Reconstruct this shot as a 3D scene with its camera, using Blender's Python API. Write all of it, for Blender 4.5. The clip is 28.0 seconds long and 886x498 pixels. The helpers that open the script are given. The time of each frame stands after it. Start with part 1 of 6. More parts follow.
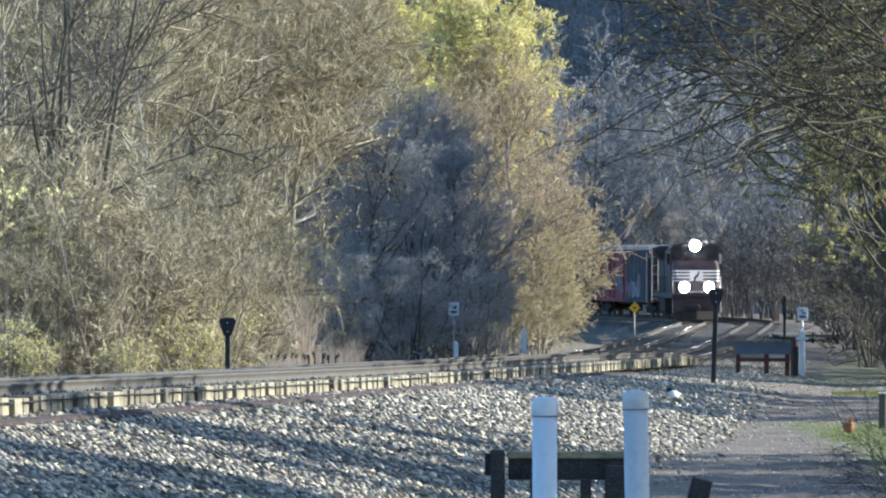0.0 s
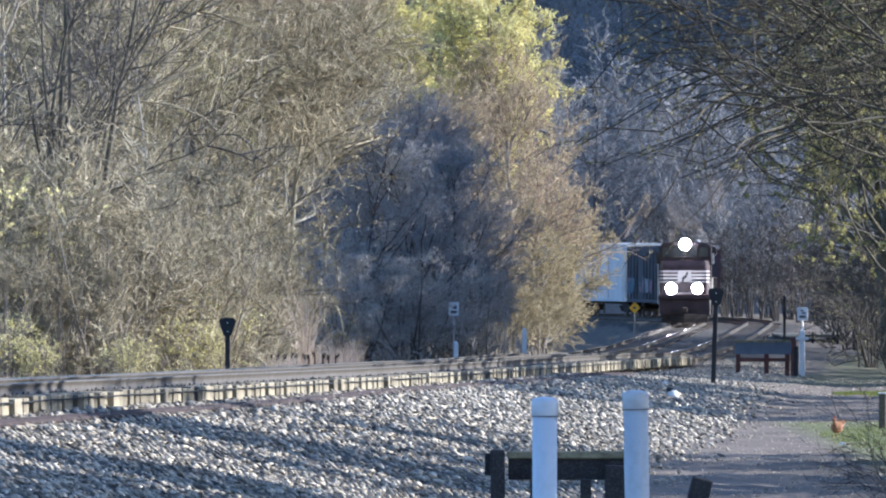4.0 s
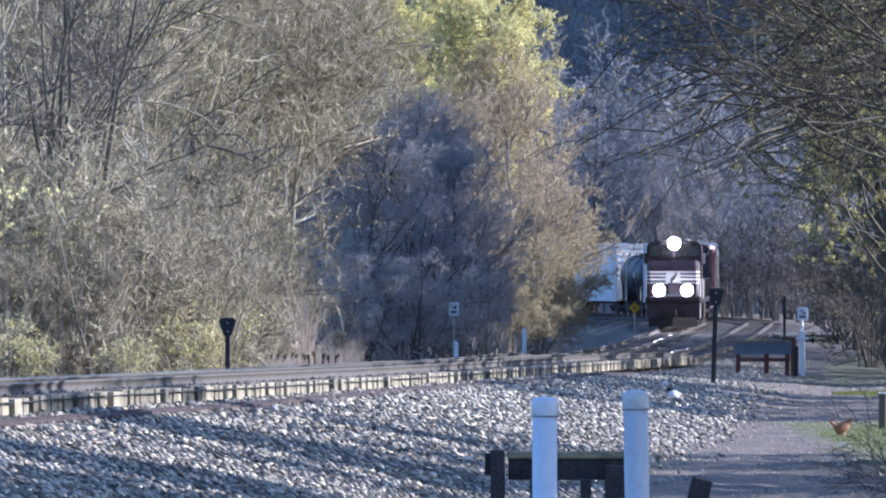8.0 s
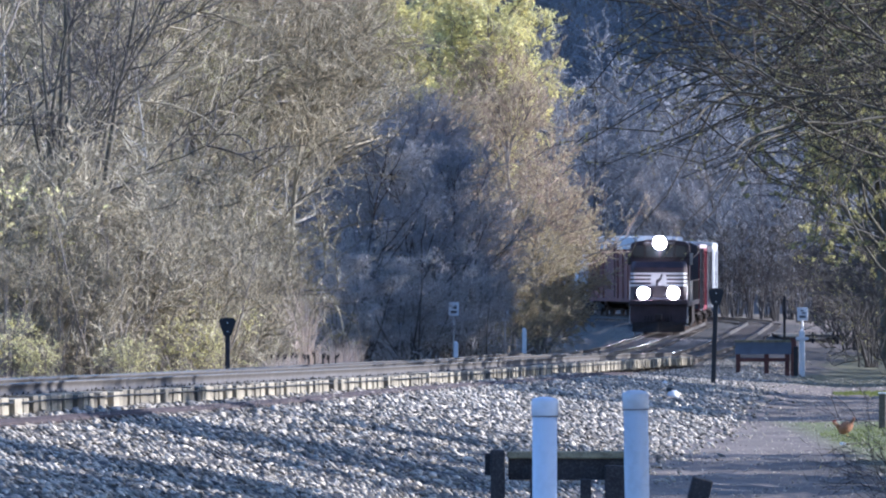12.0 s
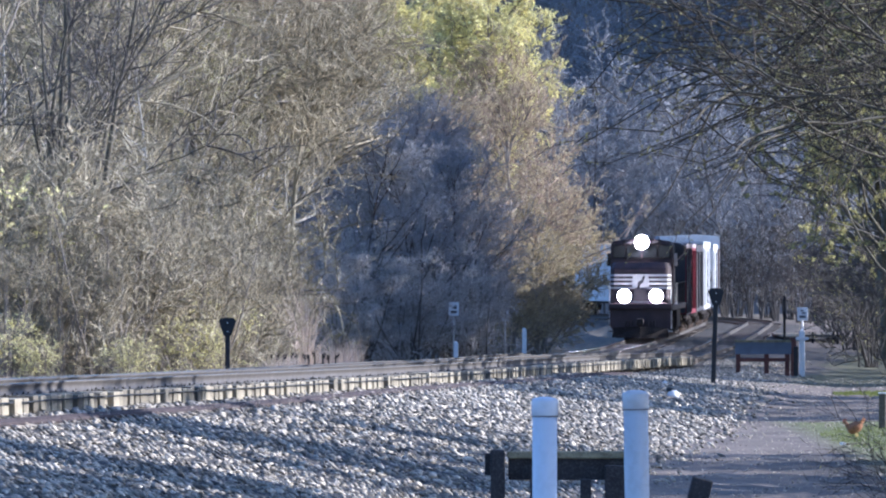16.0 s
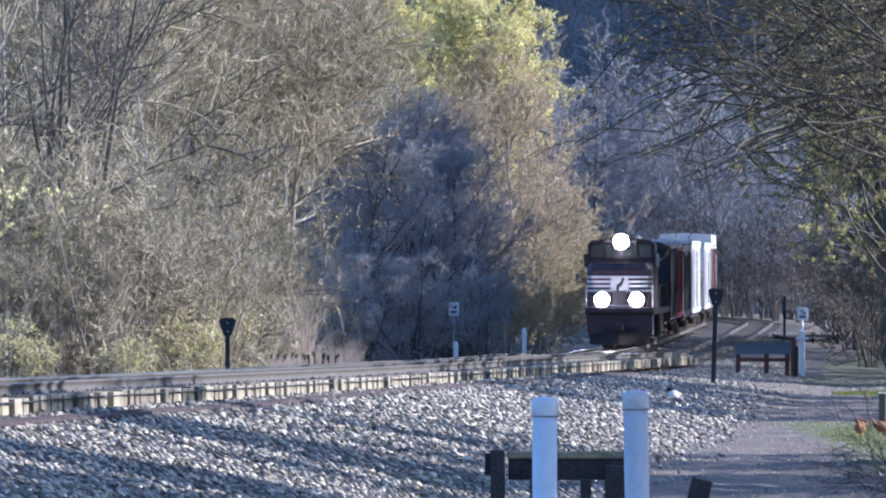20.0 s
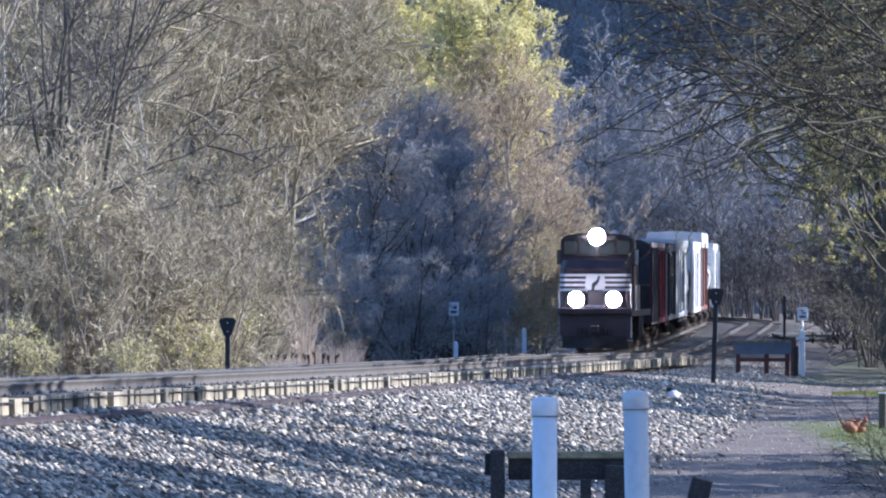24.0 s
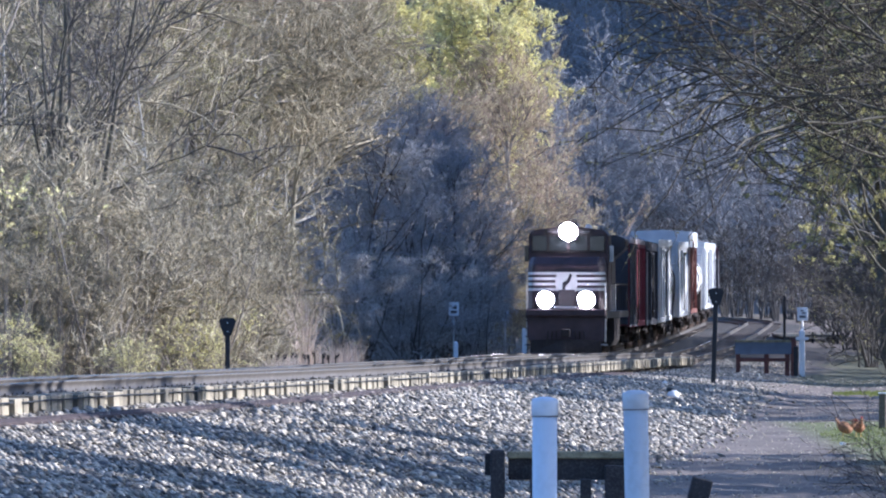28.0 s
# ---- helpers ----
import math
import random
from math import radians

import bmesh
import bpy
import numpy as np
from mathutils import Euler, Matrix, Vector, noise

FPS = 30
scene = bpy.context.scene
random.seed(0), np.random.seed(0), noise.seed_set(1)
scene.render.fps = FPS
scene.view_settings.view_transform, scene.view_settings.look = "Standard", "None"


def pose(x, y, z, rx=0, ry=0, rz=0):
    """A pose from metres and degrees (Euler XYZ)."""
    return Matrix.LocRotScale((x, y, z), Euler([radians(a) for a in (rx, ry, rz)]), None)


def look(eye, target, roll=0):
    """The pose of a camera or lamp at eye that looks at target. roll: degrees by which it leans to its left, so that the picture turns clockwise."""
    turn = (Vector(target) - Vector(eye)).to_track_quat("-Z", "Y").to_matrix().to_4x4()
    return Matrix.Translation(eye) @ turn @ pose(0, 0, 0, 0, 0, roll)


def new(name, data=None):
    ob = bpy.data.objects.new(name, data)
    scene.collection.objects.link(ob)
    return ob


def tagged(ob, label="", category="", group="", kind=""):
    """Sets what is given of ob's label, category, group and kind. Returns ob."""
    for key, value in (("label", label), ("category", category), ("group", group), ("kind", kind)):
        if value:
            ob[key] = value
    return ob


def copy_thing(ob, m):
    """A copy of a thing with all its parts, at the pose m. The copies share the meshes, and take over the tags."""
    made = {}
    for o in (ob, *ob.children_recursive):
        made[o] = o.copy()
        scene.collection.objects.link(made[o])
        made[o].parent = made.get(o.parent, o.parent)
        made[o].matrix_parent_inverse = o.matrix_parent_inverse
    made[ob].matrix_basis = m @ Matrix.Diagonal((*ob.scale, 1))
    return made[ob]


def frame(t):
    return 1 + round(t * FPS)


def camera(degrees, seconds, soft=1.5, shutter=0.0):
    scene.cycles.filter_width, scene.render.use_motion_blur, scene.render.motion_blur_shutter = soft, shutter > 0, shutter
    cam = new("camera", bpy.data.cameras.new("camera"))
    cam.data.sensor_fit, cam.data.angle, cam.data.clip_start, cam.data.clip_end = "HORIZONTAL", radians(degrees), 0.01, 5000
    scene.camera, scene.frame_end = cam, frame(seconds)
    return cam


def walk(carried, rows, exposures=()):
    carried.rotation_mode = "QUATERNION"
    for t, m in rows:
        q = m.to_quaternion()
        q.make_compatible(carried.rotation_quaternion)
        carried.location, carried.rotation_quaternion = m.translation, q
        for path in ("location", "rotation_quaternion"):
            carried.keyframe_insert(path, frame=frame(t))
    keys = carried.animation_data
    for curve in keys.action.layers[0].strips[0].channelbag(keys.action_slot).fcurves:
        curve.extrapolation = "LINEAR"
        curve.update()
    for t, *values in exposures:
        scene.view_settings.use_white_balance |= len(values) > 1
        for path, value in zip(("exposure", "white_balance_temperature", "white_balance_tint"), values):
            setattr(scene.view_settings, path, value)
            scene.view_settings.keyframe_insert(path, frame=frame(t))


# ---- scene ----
# A long lens on a tripod: level, 3.6 m above the gravel path, looking along +Y.
EYE_H = 3.6
cam = camera(6.90, 28.0, soft=2.15)
walk(cam, [(0, look((0, 0, EYE_H), (0, 100, EYE_H))), (28, look((0, 0, EYE_H), (0, 100, EYE_H)))],
     exposures=[(0, 1.09, 4980, 5), (3, 1.09, 4890, 11), (6, 1.05, 4650, 19), (9, 1.05, 4600, 20), (28, 1.05, 4630, 20)])

# ---- sky and sun: low afternoon sun from the right of the line ----
SUN_EL, SUN_AZ = 21.0, 84.0            # azimuth clockwise from +Y
world = bpy.data.worlds.new("sky")
scene.world = world
world.use_nodes = True
wn = world.node_tree.nodes
sky = wn.new("ShaderNodeTexSky")
sky.sky_type = "NISHITA"
sky.sun_disc = False
sky.sun_elevation, sky.sun_rotation = radians(SUN_EL), radians(SUN_AZ)
wn["Background"].inputs["Strength"].default_value = 0.105
world.node_tree.links.new(sky.outputs[0], wn["Background"].inputs["Color"])
sun_dir = Vector((math.sin(radians(SUN_AZ)) * math.cos(radians(SUN_EL)),
                  math.cos(radians(SUN_AZ)) * math.cos(radians(SUN_EL)), math.sin(radians(SUN_EL))))
sun = new("sun", bpy.data.lights.new("sun", "SUN"))
sun.data.energy, sun.data.angle, sun.data.color = 5.0, radians(0.53), (1.0, 0.82, 0.57)
sun.matrix_world = look(sun_dir * 300, (0, 0, 0))


# ---- materials ----
def mat(name, base, rough=0.7, metal=0.0, var=0.25, scale=6.0, bump=0.15, bscale=30.0, spot=None, spot_amt=0.5, rand=0.0,
        spec=0.5, coords="Object"):
    """A surface with broad stains, fine grain, relief and an optional second colour in patches."""
    m = bpy.data.materials.new(name)
    m.use_nodes = True
    n, l = m.node_tree.nodes, m.node_tree.links
    b = n["Principled BSDF"]
    b.inputs["Roughness"].default_value, b.inputs["Metallic"].default_value = rough, metal
    b.inputs["Specular IOR Level"].default_value = spec
    tc = n.new("ShaderNodeTexCoord")
    big = n.new("ShaderNodeTexNoise"); big.inputs["Scale"].default_value = scale; big.inputs["Detail"].default_value = 5
    fine = n.new("ShaderNodeTexNoise"); fine.inputs["Scale"].default_value = bscale; fine.inputs["Detail"].default_value = 4
    for t in (big, fine):
        l.new(tc.outputs[coords], t.inputs["Vector"])
    ramp = n.new("ShaderNodeValToRGB")
    ramp.color_ramp.elements[0].position, ramp.color_ramp.elements[1].position = 0.3, 0.7
    ramp.color_ramp.elements[0].color = (*[c * (1 - var) for c in base], 1)
    ramp.color_ramp.elements[1].color = (*[min(1, c * (1 + var)) for c in base], 1)
    l.new(big.outputs["Fac"], ramp.inputs["Fac"])
    out = ramp.outputs["Color"]
    if spot:
        r2 = n.new("ShaderNodeValToRGB")
        r2.color_ramp.elements[0].position, r2.color_ramp.elements[1].position = 0.5, 0.62
        l.new(fine.outputs["Fac"], r2.inputs["Fac"])
        mul = n.new("ShaderNodeMath"); mul.operation = "MULTIPLY"; mul.inputs[1].default_value = spot_amt
        l.new(r2.outputs["Color"], mul.inputs[0])
        mx = n.new("ShaderNodeMix"); mx.data_type = "RGBA"; mx.inputs["B"].default_value = (*spot, 1)
        l.new(mul.outputs[0], mx.inputs["Factor"]); l.new(out, mx.inputs["A"])
        out = mx.outputs["Result"]
    if rand:
        oi = n.new("ShaderNodeObjectInfo") if rand > 0 else n.new("ShaderNodeNewGeometry")
        mr = n.new("ShaderNodeMapRange")
        mr.inputs["To Min"].default_value, mr.inputs["To Max"].default_value = 1 - abs(rand), 1 + abs(rand)
        l.new(oi.outputs["Random"] if rand > 0 else oi.outputs["Random Per Island"], mr.inputs["Value"])
        hs = n.new("ShaderNodeHueSaturation")
        l.new(mr.outputs[0], hs.inputs["Value"]); l.new(out, hs.inputs["Color"])
        out = hs.outputs["Color"]
    l.new(out, b.inputs["Base Color"])
    if bump:
        bp = n.new("ShaderNodeBump"); bp.inputs["Strength"].default_value = bump; bp.inputs["Distance"].default_value = 0.02
        l.new(fine.outputs["Fac"], bp.inputs["Height"]); l.new(bp.outputs[0], b.inputs["Normal"])
    return m


def glow(name, color, strength):
    m = bpy.data.materials.new(name)
    m.use_nodes = True
    b = m.node_tree.nodes["Principled BSDF"]
    b.inputs["Base Color"].default_value = (0.8, 0.8, 0.8, 1)
    b.inputs["Emission Color"].default_value = (*color, 1)
    b.inputs["Emission Strength"].default_value = strength
    return m


def leafy(name, base, rand=0.3):
    """Thin leaves and buds: let some light through."""
    m = mat(name, base, rough=0.6, var=0.2, scale=0.5, bump=0, rand=-rand, spec=0.2)
    n, l = m.node_tree.nodes, m.node_tree.links
    b = n["Principled BSDF"]
    tr = n.new("ShaderNodeBsdfTranslucent")
    src = b.inputs["Base Color"].links[0].from_socket
    l.new(src, tr.inputs["Color"])
    mx = n.new("ShaderNodeMixShader"); mx.inputs[0].default_value = 0.4
    l.new(b.outputs[0], mx.inputs[1]); l.new(tr.outputs[0], mx.inputs[2])
    l.new(mx.outputs[0], n["Material Output"].inputs["Surface"])
    return m


M = dict(
    ballast=mat("ballast_stone", (0.380, 0.337, 0.261), 0.82, var=0.4, scale=2.0, bump=0.4, bscale=25, rand=-0.85),
    tie=mat("pale_weathered_tie", (0.285, 0.252, 0.175), 0.9, var=0.45, scale=3, bump=0.5, bscale=25, spot=(0.20, 0.175, 0.145), rand=0.45),
    # darker copy of the tie: shade on the far ties put into colour
    shadetie=mat("shade_dark_tie", (0.09, 0.075, 0.06), 0.9, var=0.4, scale=3, bump=0.4, bscale=20, spot=(0.14, 0.12, 0.10)),
    crib=mat("dusty_crib_ballast", (0.28, 0.25, 0.19), 0.95, var=0.45, scale=5, bump=0.6, bscale=18, spot=(0.13, 0.12, 0.11)),
    rust=mat("old_rust", (0.05, 0.036, 0.034), 0.8, metal=0.1, var=0.3, scale=3, bump=0.3),
    rail=mat("rail_rust", (0.10, 0.09, 0.078), 0.65, metal=0.2, var=0.3, scale=4, bump=0.2),
    railhead=mat("polished_rail_head", (0.50, 0.48, 0.45), 0.14, metal=1.0, var=0.15, scale=2, bump=0.03),
    bark=mat("grey_bark", (0.22, 0.195, 0.165), 0.95, var=0.35, scale=1.5, bump=0.6, bscale=14, spot=(0.33, 0.29, 0.24), rand=0.2),
    bark_olive=mat("olive_brown_bark", (0.11, 0.098, 0.07), 0.95, var=0.35, scale=1.5, bump=0.5, bscale=14, spot=(0.2, 0.18, 0.13)),
    birch=mat("white_birch_bark", (0.52, 0.50, 0.46), 0.8, var=0.15, scale=3, bump=0.3, bscale=10, spot=(0.25, 0.22, 0.2), spot_amt=0.5),
    twig=mat("tan_twigs", (0.37, 0.33, 0.235), 0.9, var=0.3, scale=0.4, bump=0, rand=-0.55, spec=0.2),
    twig_red=mat("reddish_twigs", (0.33, 0.255, 0.195), 0.9, var=0.3, scale=0.4, bump=0, rand=-0.3, spec=0.2),
    twig_grey=mat("grey_twigs", (0.36, 0.34, 0.32), 0.9, var=0.3, scale=0.4, bump=0, rand=-0.3, spec=0.2),
    # blue-grey that puts the hill's and hollow's shade and haze into colour
    twig_haze=mat("haze_grey_twigs", (0.275, 0.28, 0.295), 0.9, var=0.3, scale=0.4, bump=0, rand=-0.3, spec=0.2),
    # lightened twigs and buds that paint haze over the shaded hollow
    twig_lifted=mat("haze_lifted_twigs", (0.42, 0.40, 0.375), 0.9, var=0.3, scale=0.4, bump=0, rand=-0.3, spec=0.2),
    bud_lifted=leafy("haze_lifted_buds", (0.52, 0.50, 0.46)),
    twig_brush=mat("brown_grey_stems", (0.125, 0.115, 0.105), 0.9, var=0.3, scale=0.4, bump=0, rand=-0.3, spec=0.2),
    twig_limb=mat("olive_brown_twigs", (0.07, 0.06, 0.045), 0.9, var=0.3, scale=0.6, bump=0, rand=-0.3, spec=0.2),
    twig_dark=mat("dark_twigs", (0.06, 0.052, 0.045), 0.9, var=0.3, scale=0.6, bump=0, rand=-0.3, spec=0.2),
    leaf_yellow=leafy("yellow_green_leaves", (0.82, 0.77, 0.36)),
    leaf_bud=leafy("brown_buds", (0.60, 0.525, 0.34)),
    # buds in the same grey, again standing for shade and haze
    leaf_haze=leafy("haze_grey_buds", (0.35, 0.352, 0.36)),
    leaf_olive=leafy("olive_buds", (0.46, 0.43, 0.18)),
    leaf_tan=leafy("tan_buds", (0.52, 0.44, 0.25)),
    leaf_moss=leafy("moss_green_buds", (0.30, 0.28, 0.13)),
    grass=leafy("spring_grass", (0.17, 0.20, 0.05)),
    drygrass=leafy("dry_grass", (0.56, 0.47, 0.38)),
    black=mat("black_paint", (0.032, 0.027, 0.031), 0.45, var=0.4, scale=2, bump=0.05, spot=(0.04, 0.035, 0.03), spot_amt=0.4),
    grime=mat("brake_dust_black", (0.025, 0.02, 0.018), 0.85, var=0.4, scale=3, bump=0.2, spot=(0.07, 0.05, 0.035), spot_amt=0.5),
    # reddened black: the headlights' glow painted into nose, cab and pilot
    noseglow=mat("glow_tinted_black_paint", (0.06, 0.038, 0.04), 0.5, var=0.3, scale=2, bump=0.05),
    white=mat("white_paint", (0.58, 0.57, 0.56), 0.5, var=0.1, scale=2, bump=0.05, spot=(0.45, 0.42, 0.38), spot_amt=0.25),
    glass=mat("dark_glass", (0.03, 0.035, 0.04), 0.08, var=0.1, bump=0, spec=0.8),
    steel=mat("galvanised_handrail", (0.62, 0.60, 0.56), 0.45, metal=0.5, var=0.15, scale=3, bump=0.05),
    wheel=mat("wheel_steel", (0.13, 0.10, 0.08), 0.5, metal=0.7, var=0.3, scale=4, bump=0.1),
    lamp=glow("headlight_glow", (1.0, 0.80, 0.62), 70.0),
    car_red=mat("red_car_paint", (0.19, 0.030, 0.046), 0.6, var=0.25, scale=1, bump=0.1, spot=(0.22, 0.06, 0.06)),
    car_dark=mat("dark_blue_grey_car_paint", (0.045, 0.048, 0.06), 0.75, var=0.35, scale=1, bump=0.1, spot=(0.15, 0.13, 0.13), spot_amt=0.4),
    car_white=mat("white_car_paint", (0.66, 0.67, 0.68), 0.55, var=0.1, scale=0.8, bump=0.08, spot=(0.5, 0.48, 0.45), spot_amt=0.3),
    car_purple=mat("maroon_car_paint", (0.13, 0.05, 0.055), 0.65, var=0.3, scale=1, bump=0.1, spot=(0.08, 0.05, 0.05)),
    car_brown=mat("orange_brown_car_paint", (0.18, 0.075, 0.058), 0.65, var=0.25, scale=1, bump=0.1, spot=(0.2, 0.11, 0.08)),
    car_pale=mat("dusty_pink_roof_paint", (0.42, 0.38, 0.40), 0.6, var=0.2, scale=1, bump=0.05),
    spray_grey=mat("faded_grey_spray", (0.24, 0.24, 0.26), 0.75, var=0.4, scale=1.5, bump=0.05),
    spray_blue=mat("faded_blue_spray", (0.10, 0.15, 0.20), 0.75, var=0.4, scale=1.5, bump=0.05),
    spray_pink=mat("faded_pink_spray", (0.20, 0.12, 0.15), 0.7, var=0.3, scale=2, bump=0.05),
    car_roof=mat("pale_roof_paint", (0.62, 0.64, 0.66), 0.5, var=0.12, scale=1, bump=0.05),
    tank_dark=mat("black_tank_paint", (0.03, 0.032, 0.045), 0.4, var=0.3, scale=1, bump=0.05, spot=(0.08, 0.07, 0.06), spot_amt=0.3),
    pvc=mat("white_plastic_pipe", (0.72, 0.76, 0.80), 0.4, var=0.05, scale=3, bump=0.02, spot=(0.5, 0.52, 0.5), spot_amt=0.15),
    pvc_old=mat("stained_plastic_pipe", (0.56, 0.585, 0.60), 0.45, var=0.12, scale=3, bump=0.02, spot=(0.40, 0.40, 0.37), spot_amt=0.25),
    oldwood=mat("dark_weathered_wood", (0.032, 0.031, 0.032), 0.9, var=0.4, scale=6, bump=0.5, bscale=40, spot=(0.09, 0.08, 0.075)),
    drywood=mat("pale_dry_wood", (0.27, 0.245, 0.15), 0.95, var=0.4, scale=8, bump=0.5, bscale=50, spot=(0.13, 0.10, 0.06)),
    sign_back=mat("dark_sign_metal", (0.018, 0.02, 0.022), 0.7, var=0.3, scale=8, bump=0.1),
    sign_white=mat("white_sign_face", (0.74, 0.75, 0.76), 0.5, var=0.08, scale=8, bump=0.03, spot=(0.55, 0.54, 0.5), spot_amt=0.2),
    sign_mark=mat("grey_sign_print", (0.10, 0.10, 0.11), 0.6, var=0.2, scale=8, bump=0.03),
    yellow=mat("yellow_sign_face", (0.72, 0.46, 0.02), 0.5, var=0.1, scale=8, bump=0.03),
    redwood=mat("red_stained_wood", (0.11, 0.045, 0.035), 0.8, var=0.3, scale=5, bump=0.3),
    blueboard=mat("pale_blue_board", (0.12, 0.145, 0.19), 0.6, var=0.15, scale=4, bump=0.1),
    hen=mat("brown_hen_feathers", (0.28, 0.13, 0.06), 0.8, var=0.35, scale=18, bump=0.3, bscale=80, spot=(0.55, 0.33, 0.16), spot_amt=0.5),
    comb=mat("red_comb", (0.5, 0.03, 0.03), 0.6, var=0.1, bump=0.05),
    beak=mat("yellow_horn", (0.6, 0.42, 0.12), 0.5, var=0.1, bump=0.05),
)


# ---- mesh helpers ----
def box(bm, x0, x1, y0, y1, z0, z1, bevel=0.0, m=None):
    vs = [bm.verts.new((x, y, z)) for z in (z0, z1) for y in (y0, y1) for x in (x0, x1)]
    fs = [bm.faces.new([vs[i] for i in q]) for q in ((0, 2, 3, 1), (4, 5, 7, 6), (0, 1, 5, 4), (2, 6, 7, 3), (0, 4, 6, 2), (1, 3, 7, 5))]
    if bevel:
        es = list({e for f in fs for e in f.edges})
        r = bmesh.ops.bevel(bm, geom=es, offset=bevel, segments=2, affect="EDGES", profile=0.5)
        vs = list({v for f in r["faces"] for v in f.verts} | {v for v in vs if v.is_valid})
    if m is not None:
        for v in vs:
            if v.is_valid:
                v.co = m @ v.co
    return vs


def tube(bm, p, q, r, n=8, r2=None, caps=True):
    p, q = Vector(p), Vector(q)
    r2 = r if r2 is None else r2
    turn = (q - p).to_track_quat("Z", "Y").to_matrix()
    rings = []
    for c, rad in ((p, r), (q, r2)):
        rings.append([bm.verts.new(c + turn @ Vector((rad * math.cos(a), rad * math.sin(a), 0))) for a in (2 * math.pi * k / n for k in range(n))])
    for k in range(n):
        bm.faces.new((rings[0][k], rings[0][(k + 1) % n], rings[1][(k + 1) % n], rings[1][k])).smooth = n > 6
    if caps:
        bm.faces.new(rings[0][::-1]); bm.faces.new(rings[1])


def lathe(bm, prof, n=16, m=None):
    """A turned shape about z: prof is (radius, height) from bottom to top."""
    rings = []
    for r, z in prof:
        rings.append([bm.verts.new((r * math.cos(2 * math.pi * k / n), r * math.sin(2 * math.pi * k / n), z)) for k in range(n)])
    for a, b in zip(rings, rings[1:]):
        for k in range(n):
            bm.faces.new((a[k], a[(k + 1) % n], b[(k + 1) % n], b[k])).smooth = True
    bm.faces.new(rings[0][::-1]); bm.faces.new(rings[-1])
    if m is not None:
        for r in rings:
            for v in r:
                v.co = m @ v.co


def prism(bm, outline, y0, y1, axis="y"):
    """Extrude an outline of (x, z) along y, or of (y, z) along x."""
    def at(a, b, c):
        return (a, c, b) if axis == "y" else (c, a, b)
    f = [bm.verts.new(at(a, b, y0)) for a, b in outline]
    g = [bm.verts.new(at(a, b, y1)) for a, b in outline]
    k = len(outline)
    for i in range(k):
        bm.faces.new((f[i], f[(i + 1) % k], g[(i + 1) % k], g[i]))
    bm.faces.new(f[::-1]); bm.faces.new(g)
    bmesh.ops.recalc_face_normals(bm, faces=bm.faces)


def part(name, bm, material, parent, label=""):
    me = bpy.data.meshes.new(name)
    bm.to_mesh(me); bm.free()
    me.materials.append(M[material] if isinstance(material, str) else material)
    ob = new(name, me)
    ob.parent = parent
    if label:
        tagged(ob, label)
    return ob


def thing(name, label, category, x=0, y=0, z=0, rz=0, group="", kind=""):
    ob = new(name)
    ob.empty_display_size = 0.2
    ob.matrix_basis = pose(x, y, z, 0, 0, rz)
    return tagged(ob, label, category, group, kind)


def raw_mesh(name, verts, quads, material, smooth=False):
    """A mesh straight from arrays of vertices and quads (or triangles)."""
    me = bpy.data.meshes.new(name)
    verts, quads = np.asarray(verts, np.float32), np.asarray(quads, np.int32)
    k = quads.shape[1]
    me.vertices.add(len(verts)); me.vertices.foreach_set("co", verts.ravel())
    me.loops.add(quads.size); me.loops.foreach_set("vertex_index", quads.ravel())
    me.polygons.add(len(quads))
    me.polygons.foreach_set("loop_start", np.arange(0, quads.size, k, dtype=np.int32))
    if smooth:
        me.polygons.foreach_set("use_smooth", np.ones(len(quads), bool))
    me.update(calc_edges=True)
    me.materials.append(M[material] if isinstance(material, str) else material)
    return me


# ---- the plan: two tracks side by side, straight and then bending left behind the trees ----
H0, R0, Y0 = math.atan(0.0635), 150.0, 450.0
EASE_Y, EASE_K = 369.0, 6.9e-5          # a gentle easement before the bend
H1 = math.atan(0.0635 - 2 * EASE_K * (Y0 - EASE_Y))
X1 = 4.63 + 0.0635 * (Y0 - 275) - EASE_K * (Y0 - EASE_Y) ** 2
ARC_C = (Y0 - 275.0) / math.cos(H0)
RAIL_Z = ((40, 2.0), (93, 1.75), (110, 1.63), (150, 1.2), (200, 0.70), (240, 0.22), (258, -0.05), (275, -0.42), (330, -0.76), (410, -0.77), (450, -0.86), (700, -0.9))
PATH_Z = ((0, 2.0), (60, 0.7), (100, 0.08), (134, 0.0), (200, -0.3), (250, -0.55), (330, -1.2), (700, -1.3))


def interp(tab, v):
    return np.interp(v, [a for a, b in tab], [b for a, b in tab])


def near_x(y):
    """Centre line of the far track where it bends towards the left of the camera, y below 275."""
    d = 275.0 - y
    return 4.63 - 0.0645 * d - 1.72e-4 * d * d


